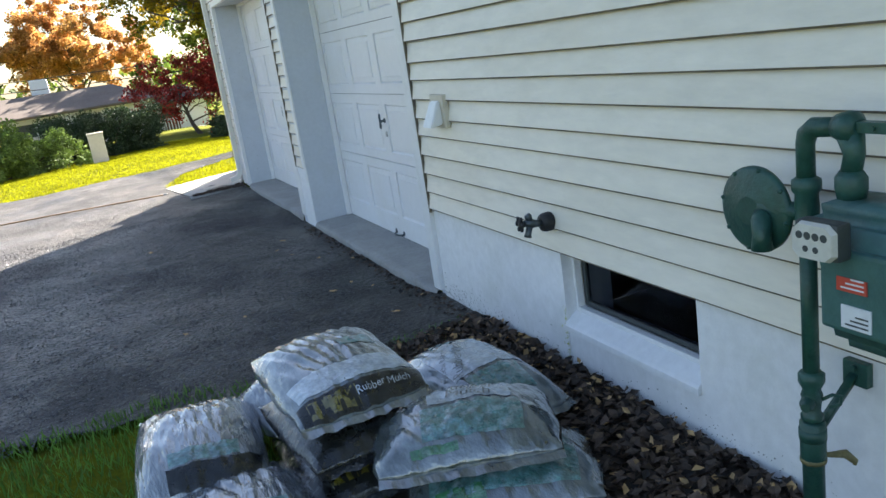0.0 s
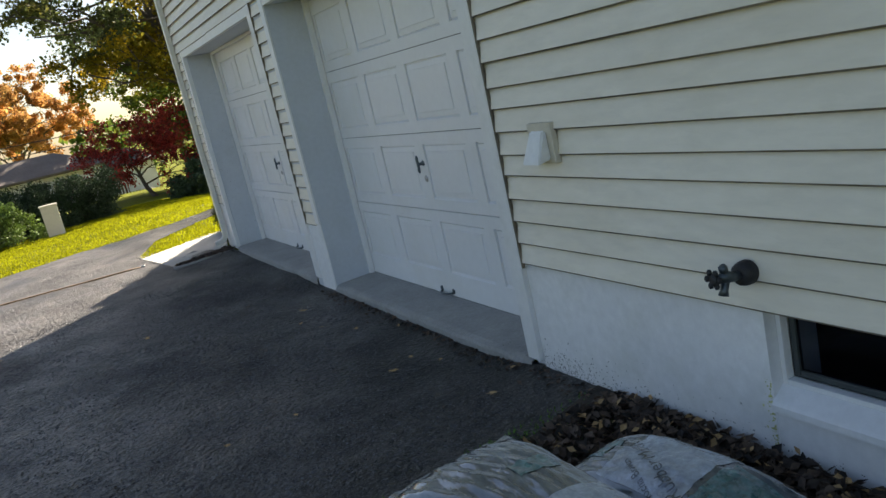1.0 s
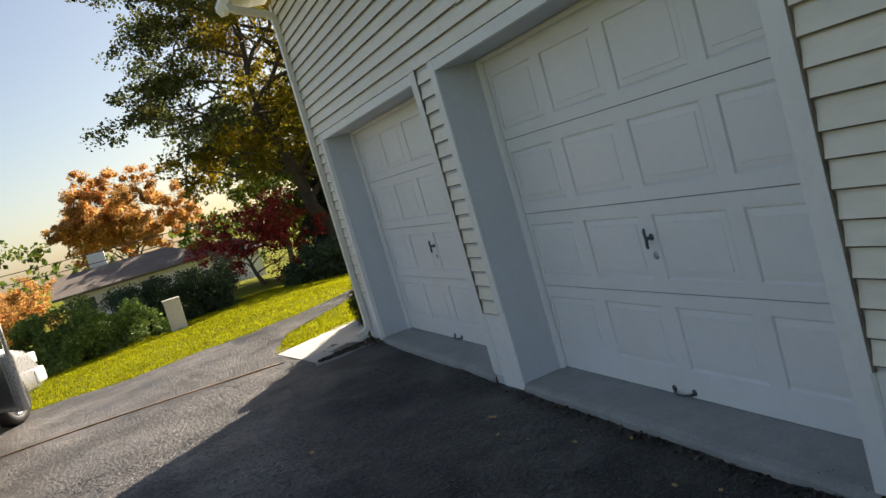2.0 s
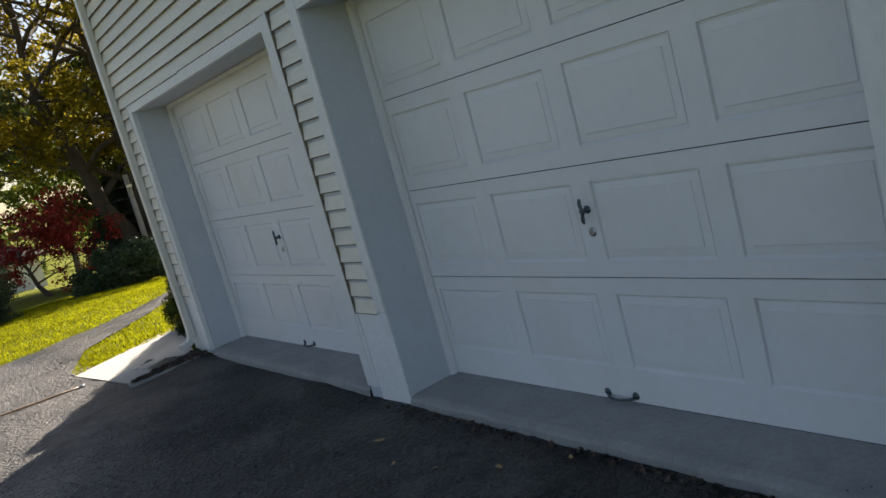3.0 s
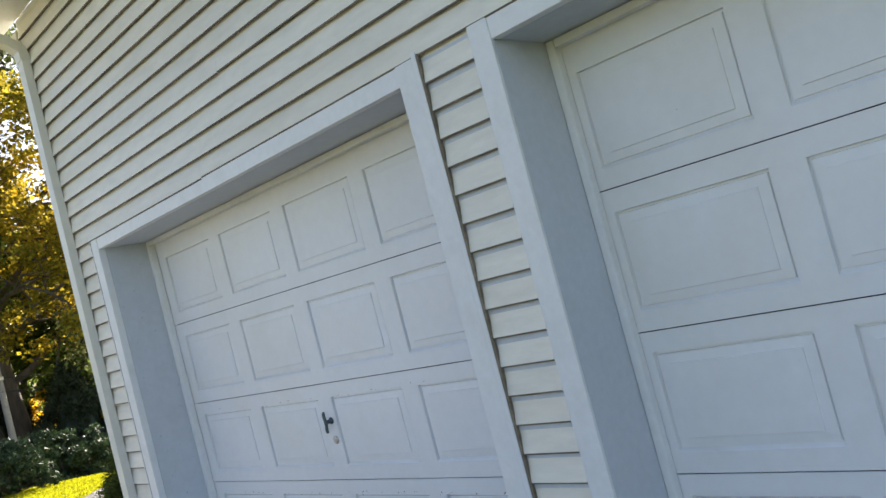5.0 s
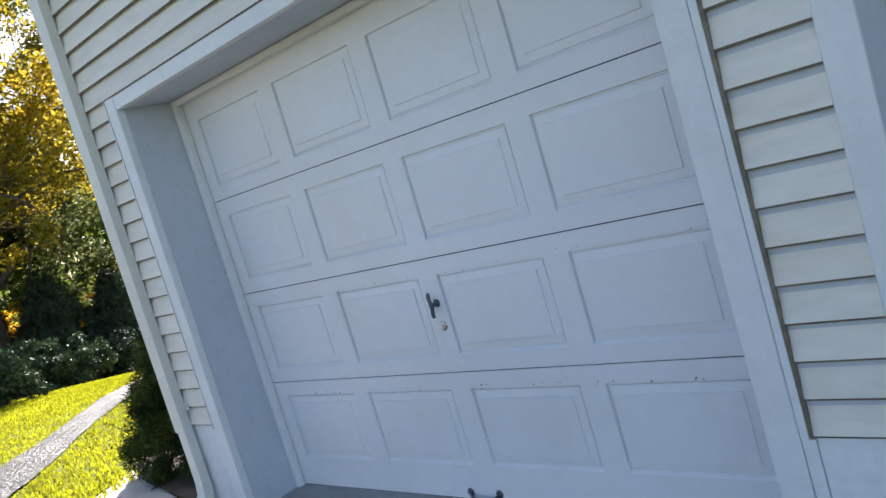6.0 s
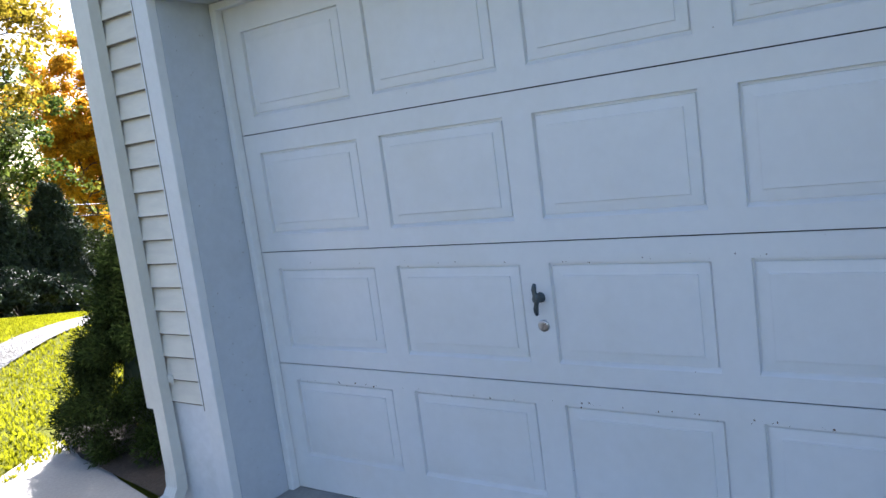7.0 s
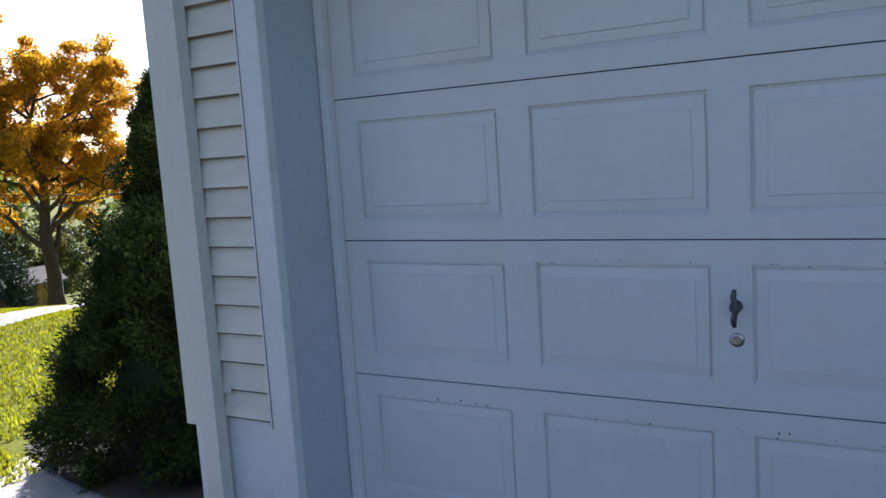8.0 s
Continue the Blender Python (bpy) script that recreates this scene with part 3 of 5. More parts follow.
# ---- downspout ----
def rect_pipe(bm, pts, w, d):
    """A ribbed rectangular spout along points in one vertical plane, w along y and d across."""
    rings = []
    for i, p in enumerate(pts):
        p = Vector(p)
        t = (Vector(pts[min(i + 1, len(pts) - 1)]) - Vector(pts[max(i - 1, 0)])).normalized()
        across = Vector((0, 1, 0)) if abs(t.y) < 0.9 else Vector((1, 0, 0))
        across = (across - t * across.dot(t)).normalized()
        out = t.cross(across).normalized()
        prof = [(-1, -1)] + [(-1 + 2 * (k + 0.5) / 9, -1 + (0.10 if k % 2 else 0.0)) for k in range(9)] + [(1, -1), (1, 1), (-1, 1)]
        rings.append([bm.verts.new(p + across * a * w / 2 + out * b * d / 2) for a, b in prof])
    for a, b in zip(rings, rings[1:]):
        for k in range(len(a)):
            bm.faces.new((a[k], a[(k + 1) % len(a)], b[(k + 1) % len(b)], b[k]))
    bm.faces.new(rings[0]), bm.faces.new(rings[-1])


SPY = 10.893
spout = thing("downspout", (-0.06, SPY, 0.0), "white ribbed metal downspout strapped to the house corner", "downspout")
bm = bmesh.new()
rect_pipe(bm, [(-0.039, SPY, 0.16), (-0.039, SPY, EAVE - 0.22)], 0.076, 0.05)
part("pipe", bm, M["cream_metal"], spout)
bm = bmesh.new()
rect_pipe(bm, [(-0.039, SPY, EAVE - 0.225), (-0.05, SPY, EAVE - 0.16), (-0.12, SPY, EAVE - 0.11), (-0.40, SPY, EAVE - 0.02), (-0.455, SPY, EAVE + 0.01), (-0.465, SPY, EAVE + 0.055)], 0.086, 0.064)
part("upper_elbow", bm, M["cream_metal"], spout)
bm = bmesh.new()
rect_pipe(bm, [(-0.039, SPY, 0.18), (-0.045, SPY + 0.0, 0.12), (-0.08, SPY, 0.075), (-0.17, SPY, 0.055)], 0.08, 0.055)
part("lower_elbow", bm, M["cream_metal"], spout)
bm = bmesh.new()
box(bm, -0.067, -0.0645, SPY - 0.040, SPY + 0.040, 0.60, 0.635)
box(bm, -0.0645, -0.012, SPY - 0.0415, SPY - 0.0385, 0.60, 0.635)
box(bm, -0.0195, -0.0155, SPY - 0.078, SPY - 0.0385, 0.60, 0.635)
lathe(bm, (-0.019, SPY - 0.062, 0.617), (-1, 0, 0), [(0, 0.006), (0.004, 0.005)], 8)
part("strap", bm, M["cream_metal"], spout)

# concrete step slab at the corner
bm = bmesh.new()
top = [(-0.73, 10.60), (-0.93, 11.95), (0.32, 12.66), (0.40, 12.62), (0.10, 11.6), (-0.06, 10.85)]
a = [bm.verts.new((x, y, -0.1)) for x, y in top]
b = [bm.verts.new((x, y, -0.016)) for x, y in top]
for i in range(len(top)):
    bm.faces.new((a[i], a[(i + 1) % len(top)], b[(i + 1) % len(top)], b[i]))
bm.faces.new(b), bm.faces.new(a[::-1])
bmesh.ops.bevel(bm, geom=[e for e in bm.edges if e.verts[0].co.z > -0.05 and e.verts[1].co.z > -0.05], offset=0.012, segments=2, affect="EDGES")
solid("pavement", bm, M["slab"], "pale sunlit concrete walk slab at the house corner", "slab")

bm = bmesh.new()
n = 24
rows = []
for i in range(n + 1):
    f = i / n
    x, y = -0.75 + 0.71 * f, 10.50 + 0.10 * f + 0.012 * noise.noise((f * 9, 0, 2))
    h = -0.012 + 0.010 * noise.noise((f * 7, 3, 0))
    rows.append([bm.verts.new(p) for p in ((x, y, -0.2), (x, y, h - 0.012), (x, y + 0.012, h), (x, y + 0.075, h), (x, y + 0.085, -0.2))])
for a, b in zip(rows, rows[1:]):
    for k in range(4):
        bm.faces.new((a[k], a[k + 1], b[k + 1], b[k]))
bm.faces.new(rows[0]), bm.faces.new(rows[-1])
solid("kerb", bm, M["concrete"], "low grey concrete edging before the walk slab", "kerb")

# ---- basement window ----
win = thing("window_1", (0.1, (W0 + W1) / 2, WZ0), "dark basement window with a white frame and sloping sill", "window", kind="structure")
GX = 0.06
bm = bmesh.new()
f0, f1, fz0, fz1 = W0 + 0.002, W1 - 0.002, WZ0 + 0.045, 0.56
box(bm, GX, GX + 0.035, f0, f0 + 0.018, fz0, fz1, 0.003)
box(bm, GX, GX + 0.035, f1 - 0.018, f1, fz0, fz1, 0.003)
box(bm, GX + 0.001, GX + 0.034, f0 + 0.0185, f1 - 0.0185, fz0, fz0 + 0.018, 0.003)
part("window_frame", bm, M["trim"], win)
bm = bmesh.new()
for a, b in ((f0 + 0.019, f0 + 0.04), (f1 - 0.04, f1 - 0.019)):
    box(bm, GX + 0.036, GX + 0.06, a, b, fz0 + 0.019, fz1, 0.003)
box(bm, GX + 0.037, GX + 0.059, f0 + 0.0405, f1 - 0.0405, fz0 + 0.019, fz0 + 0.04, 0.003)
part("sash", bm, M["print_dark"], win, "dark inner sash")
pane = part("pane", boxed(GX + 0.045, GX + 0.049, f0 + 0.041, f1 - 0.041, fz0 + 0.041, fz1), M["glass"], win)
pane.visible_shadow = False
bm = bmesh.new()
sv = [(GX - 0.001, 0.246), (0.004, 0.205), (-0.004, 0.195), (-0.004, 0.172), (0.02, 0.168), (GX + 0.08, 0.168), (GX + 0.08, 0.244)]
a = [bm.verts.new((x, W0 + 0.001, z)) for x, z in sv]
b = [bm.verts.new((x, W1 - 0.001, z)) for x, z in sv]
for i in range(len(sv)):
    bm.faces.new((a[i], a[(i + 1) % len(sv)], b[(i + 1) % len(sv)], b[i]))
bm.faces.new(a), bm.faces.new(b)
part("window_sill", bm, M["parge"], win)
# a near-black box whose colour gives the unlit room behind the glass
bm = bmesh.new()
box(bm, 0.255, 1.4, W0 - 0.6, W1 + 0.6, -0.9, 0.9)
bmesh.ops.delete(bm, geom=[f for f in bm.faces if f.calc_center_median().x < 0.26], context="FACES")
solid("wall_basement", bm, M["dark_void"], "near-black box for the unlit basement room behind the window", "wall")

# ---- dryer vent ----
vent = thing("dryer_vent", (-0.02, 4.16, 1.0), "white louvred dryer vent hood on a tan plate on the siding", "vent")
part("mounting_plate", boxed(-0.034, -0.006, 4.075, 4.235, 1.0, 1.165, 0.004), M["vent_tan"], vent, "tan mounting plate")
bm = bmesh.new()
h0 = [(-0.035, 4.105, 1.135), (-0.035, 4.205, 1.135), (-0.050, 4.20, 1.135), (-0.050, 4.11, 1.135)]
h1 = [(-0.035, 4.098, 1.018), (-0.035, 4.212, 1.018), (-0.105, 4.214, 1.008), (-0.105, 4.096, 1.008)]
a, b = [bm.verts.new(v) for v in h0], [bm.verts.new(v) for v in h1]
for i in range(4):
    bm.faces.new((a[i], a[(i + 1) % 4], b[(i + 1) % 4], b[i]))
bm.faces.new(a), bm.faces.new(b)
bmesh.ops.bevel(bm, geom=list(bm.edges), offset=0.006, segments=2, affect="EDGES")
part("hood", bm, M["vent_white"], vent, "white plastic hood")

# ---- hose bib ----
bib = thing("hose_bib", (-0.03, 3.22, 0.65), "black-wrapped garden tap with a lobed dark handle on the siding", "tap")
bm = bmesh.new()
lathe(bm, (-0.008, 3.215, 0.652), (-1, 0, 0), [(0, 0.038), (0.006, 0.04), (0.03, 0.039), (0.045, 0.034), (0.05, 0.02)], 20)
part("flange", bm, M["black"], bib)
bm = bmesh.new()
tube(bm, [(-0.05, 3.215, 0.652), (-0.075, 3.218, 0.655), (-0.10, 3.225, 0.66), (-0.125, 3.235, 0.662)], [0.014, 0.016, 0.02, 0.012], 12)
tube(bm, [(-0.10, 3.226, 0.665), (-0.104, 3.228, 0.69), (-0.108, 3.23, 0.698)], [0.013, 0.015, 0.012], 10)
tube(bm, [(-0.10, 3.226, 0.655), (-0.112, 3.228, 0.62), (-0.116, 3.229, 0.605)], [0.014, 0.013, 0.017], 10)
part("body", bm, M["metal_dark"], bib)
bm = bmesh.new()
for k in range(6):
    a = k * math.pi / 3
    c = Vector((-0.138, 3.24 + 0.024 * math.cos(a), 0.662 + 0.024 * math.sin(a)))
    lathe(bm, c, (-0.9, 0.35, 0.1), [(-0.006, 0.006), (-0.003, 0.0105), (0.004, 0.0105), (0.007, 0.006)], 10)
lathe(bm, (-0.138, 3.24, 0.662), (-0.9, 0.35, 0.1), [(-0.012, 0.01), (-0.004, 0.022), (0.004, 0.022), (0.008, 0.012)], 16)
part("handle", bm, M["black"], bib, "black lobed wheel handle")

# ---- gas meter ----
GP = Vector((-0.16, 1.80, 0.0))
gas = thing("gas_meter", (GP.x, GP.y, -0.03), "green painted gas meter and regulator on a riser pipe", "gas meter")
bm = bmesh.new()
tube(bm, [(GP.x, GP.y, -0.06), (GP.x, GP.y, 0.27), (GP.x, GP.y, 0.275), (GP.x, GP.y, 0.385), (GP.x, GP.y, 0.39)], [0.0265, 0.0265, 0.031, 0.031, 0.022], 18)
part("riser_pipe", bm, M["gas_green"], gas)
bm = bmesh.new()
lathe(bm, (GP.x, GP.y, 0.39), (0, 0, 1), [(0, 0.02), (0.004, 0.027), (0.018, 0.027), (0.024, 0.02), (0.055, 0.023), (0.07, 0.026), (0.085, 0.021), (0.105, 0.031), (0.128, 0.031), (0.135, 0.02)], 8)
lathe(bm, (GP.x - 0.012, GP.y, 0.445), (-0.8, -0.5, 0), [(0, 0.018), (0.02, 0.018), (0.03, 0.011), (0.04, 0.011)], 12)
tube(bm, [(GP.x + 0.01, GP.y - 0.02, 0.45), (GP.x + 0.03, GP.y - 0.035, 0.462), (GP.x + 0.048, GP.y - 0.045, 0.455), (GP.x + 0.045, GP.y - 0.045, 0.435), (GP.x + 0.02, GP.y - 0.03, 0.43)], 0.0045, 8)
part("shutoff_valve", bm, M["gas_green"], gas)
bm = bmesh.new()
tube(bm, [(GP.x, GP.y, 0.52), (GP.x, GP.y, 0.87)], 0.0195, 16)
part("pipe", bm, M["gas_green"], gas)
bm = bmesh.new()
lathe(bm, (GP.x, GP.y, 0.86), (0, 0, 1), [(0, 0.022), (0.006, 0.03), (0.03, 0.03), (0.036, 0.026), (0.075, 0.028), (0.11, 0.026), (0.12, 0.033), (0.142, 0.033), (0.15, 0.022)], 14)
tube(bm, [(GP.x, GP.y, 0.925), (GP.x - 0.012, GP.y + 0.06, 0.925), (GP.x - 0.02, GP.y + 0.11, 0.925)], [0.022, 0.022, 0.03], 14)
lathe(bm, (GP.x + 0.015, GP.y + 0.135, 0.918), (-1, 0, 0), [(0, 0.04), (0.012, 0.085), (0.024, 0.103), (0.028, 0.108), (0.040, 0.108), (0.044, 0.098), (0.046, 0.09), (0.052, 0.075), (0.056, 0.045), (0.06, 0.036)], 40)
tube(bm, [(GP.x - 0.03, GP.y + 0.105, 0.915), (GP.x - 0.055, GP.y + 0.085, 0.905), (GP.x - 0.062, GP.y + 0.078, 0.87), (GP.x - 0.062, GP.y + 0.078, 0.835)], [0.02, 0.024, 0.022, 0.026], 14)
reg = part("regulator", bm, M["gas_green"], gas, "round green pressure regulator")
for k in range(8):
    a = k * math.pi / 4 + 0.2
    bm = bmesh.new()
    lathe(bm, (GP.x - 0.012, GP.y + 0.135 + 0.102 * math.cos(a), 0.918 + 0.102 * math.sin(a)), (-1, 0, 0), [(0.008, 0.006), (0.019, 0.006), (0.021, 0.003)], 6)
    part("bolt", bm, M["gas_green"], reg)
bm = bmesh.new()
tube(bm, [(GP.x, GP.y, 1.0), (GP.x, GP.y, 1.085), (GP.x, GP.y - 0.006, 1.108), (GP.x, GP.y - 0.025, 1.124), (GP.x, GP.y - 0.10, 1.128)], [0.021, 0.021, 0.023, 0.023, 0.021], 16)
lathe(bm, (GP.x, GP.y - 0.085, 1.128), (0, -1, 0), [(0, 0.027), (0.012, 0.031), (0.03, 0.036), (0.045, 0.034), (0.055, 0.02)], 14)
tube(bm, [(GP.x, GP.y - 0.115, 1.12), (GP.x + 0.002, GP.y - 0.125, 1.07), (GP.x, GP.y - 0.118, 1.03)], [0.03, 0.022, 0.022], 14)
lathe(bm, (GP.x, GP.y - 0.118, 0.975), (0, 0, 1), [(0, 0.03), (0.02, 0.034), (0.045, 0.034), (0.06, 0.024)], 10)
part("inlet_elbow", bm, M["gas_green"], gas)
bm = bmesh.new()
box(bm, GP.x - 0.012, GP.x + 0.012, 1.30, GP.y - 0.14, 1.118, 1.142, 0.002)
for k in range(5):
    lathe(bm, (GP.x - 0.012, 1.34 + 0.07 * k, 1.13), (-1, 0, 0), [(0, 0.006), (0.006, 0.006)], 6)
part("meter_bar", bm, M["gas_green"], gas)
bm = bmesh.new()
vs = box(bm, -0.265, -0.06, 1.36, 1.735, 0.655, 0.975)
for v in vs:
    if v.co.z < 0.7:
        v.co.y = 1.545 + (v.co.y - 1.545) * 0.72
        v.co.x = -0.16 + (v.co.x + 0.16) * 0.85
bmesh.ops.bevel(bm, geom=list(bm.edges), offset=0.035, segments=4, affect="EDGES")
for f in bm.faces:
    f.smooth = True
box(bm, -0.285, -0.262, 1.42, 1.66, 0.72, 0.90, 0.01)
body = part("body", bm, M["gas_body"], gas, "teal-green cast meter body")
index = part("index_box", boxed(-0.325, -0.284, 1.58, 1.685, 0.885, 0.965, 0.008), M["print_dark"], gas, "dark housing of the dial")
bm = bmesh.new()
c = [(-0.046, -0.024), (-0.03, -0.04), (0.03, -0.04), (0.046, -0.024), (0.046, 0.024), (0.03, 0.04), (-0.03, 0.04), (-0.046, 0.024)]
a = [bm.verts.new((-0.3255, 1.632 + y * 1.15, 0.925 + z)) for y, z in c]
b = [bm.verts.new((-0.338, 1.632 + y * 1.05, 0.925 + z * 0.9)) for y, z in c]
for i in range(8):
    bm.faces.new((a[i], a[(i + 1) % 8], b[(i + 1) % 8], b[i]))
bm.faces.new(b), bm.faces.new(a[::-1])
face = part("dial_face", bm, M["dial"], index, "cream dial face")
bm = bmesh.new()
for k in range(4):
    lathe(bm, (-0.3375, 1.602 + 0.02 * k, 0.938), (-1, 0, 0), [(0, 0.0085), (0.0012, 0.0085)], 14)
for k in range(2):
    lathe(bm, (-0.3375, 1.622 + 0.025 * k, 0.91), (-1, 0, 0), [(0, 0.007), (0.0012, 0.007)], 12)
part("dials", bm, M["print_dark"], index, "small dark dials")
for nm, mat, z0, z1, y0, y1 in (("sticker", "label_red", 0.815, 0.845, 1.545, 1.615), ("label", "label_white", 0.735, 0.785, 1.535, 1.605)):
    lab = part(nm, boxed(-0.2885, -0.2855, y0, y1, z0, z1), M[mat], body, "red and white sticker" if nm == "sticker" else "white paper label")
    bm = bmesh.new()
    for k in range(3):
        box(bm, -0.2895, -0.2887, y0 + 0.006, y1 - 0.01 - 0.012 * k, z0 + 0.007 + 0.010 * k, z0 + 0.0105 + 0.010 * k)
    part(nm, bm, M["label_white"] if nm == "sticker" else M["print_dark"], body, "printed lines")
bm = bmesh.new()
tube(bm, [(-0.012, 1.80, 0.465), (-0.135, 1.80, 0.36)], 0.013, 4)
box(bm, -0.012, 0.012, 1.765, 1.835, 0.435, 0.50, 0.003)
lathe(bm, (GP.x, GP.y, 0.338), (0, 0, 1), [(0, 0.033), (0.03, 0.033)], 16)
lathe(bm, (-0.013, 1.80, 0.485), (-1, 0, 0), [(0, 0.009), (0.008, 0.008)], 6)
part("wall_bracket", bm, M["gas_green"], gas)
bm = bmesh.new()
tube(bm, [(GP.x + 0.02, GP.y, 0.285), (GP.x + 0.06, GP.y - 0.005, 0.272), (GP.x + 0.10, GP.y - 0.01, 0.262), (GP.x + 0.125, GP.y - 0.018, 0.235), (GP.x + 0.122, GP.y - 0.02, 0.225)], [0.006, 0.008, 0.012, 0.009, 0.004], 8)
lathe(bm, (GP.x, GP.y, 0.275), (0, 0, 1), [(0, 0.032), (0.012, 0.032)], 12)
part("ground_clamp", bm, surface("corroded_brass", (0.16, 0.14, 0.06), 0.6, 0.3, 60, 10, 0.4), gas, "corroded grounding clamp")

# ---- mulch bags ----
film = surface("clear_grey_film", (0.12, 0.145, 0.155), 0.13, 0.25, 22, 5, 0.7, 26, spec=1.0, stain=[((0.028, 0.036, 0.036), 0.85, 6), ((0.34, 0.42, 0.46), 0.3, 11)], coat=1.0, relief=0.007, stretch=(1.3, 0.5, 1), film=1.9)
film_silver = surface("silver_film", (0.19, 0.215, 0.235), 0.13, 0.35, 18, 5, 1.0, 22, spec=1.0, stain=[((0.03, 0.033, 0.045), 0.85, 9), ((0.5, 0.52, 0.54), 0.4, 12)], coat=1.0, stretch=(1.8, 0.4, 1), relief=0.012, film=2.2)
film_dark = surface("dark_film", (0.022, 0.023, 0.023), 0.25, 0.4, 22, 5, 0.9, 26, spec=0.7, stain=[((0.25, 0.26, 0.27), 0.5, 12)], coat=0.5)
print_white = surface("white_film_print", (0.46, 0.52, 0.58), 0.2, 0.2, 40, 10, 0.9, 30, spec=0.9, relief=0.008, stain=[((0.26, 0.29, 0.32), 0.5, 18)], coat=0.9, film=1.8)
print_black = surface("black_film_print", (0.014, 0.015, 0.014), 0.3, 0.3, 40, 10, 0.9, 30, spec=0.6, relief=0.005, coat=0.25, film=1.5)
print_teal = surface("teal_film_print", (0.08, 0.20, 0.20), 0.3, 0.4, 40, 20, 0.9, 30, spec=0.9, relief=0.008, stain=[((0.36, 0.45, 0.48), 0.8, 26), ((0.03, 0.09, 0.07), 0.8, 33)], coat=0.9, film=1.8)
print_green = surface("green_film_print", (0.03, 0.15, 0.05), 0.3, 0.3, 40, 20, 0.9, 30, spec=0.9, relief=0.008, coat=0.9, film=1.8)
print_olive = surface("olive_film_print", (0.14, 0.12, 0.015), 0.3, 0.3, 40, 20, 0.9, 30, spec=0.9, relief=0.008, coat=0.9, film=1.8)
print_grey = surface("grey_film_letters", (0.06, 0.075, 0.085), 0.3, 0.1, 40, 10, 0.3, 30, spec=0.6, coat=0.9, film=1.8)
INK = {"white": print_white, "black": print_black, "teal": print_teal, "green": print_green, "olive": print_olive, "grey": print_grey}


def letters(body, size):
    """The outline of a word as a mesh, in its own plane, middle at 0."""
    cu = bpy.data.curves.new("word", "FONT")
    cu.body, cu.size, cu.align_x, cu.align_y = body, size, "CENTER", "CENTER"
    cu.resolution_u = 2
    ob = bpy.data.objects.new("word", cu)
    scene.collection.objects.link(ob)
    bpy.context.view_layer.update()
    me = bpy.data.meshes.new_from_object(ob.evaluated_get(bpy.context.evaluated_depsgraph_get()))
    bpy.data.objects.remove(ob)
    bm = bmesh.new()
    bm.from_mesh(me)
    bmesh.ops.triangulate(bm, faces=bm.faces)
    for _ in range(3):
        bmesh.ops.subdivide_edges(bm, edges=[e for e in bm.edges if e.calc_length() > 0.008], cuts=1)
        bmesh.ops.triangulate(bm, faces=bm.faces)
    return bm


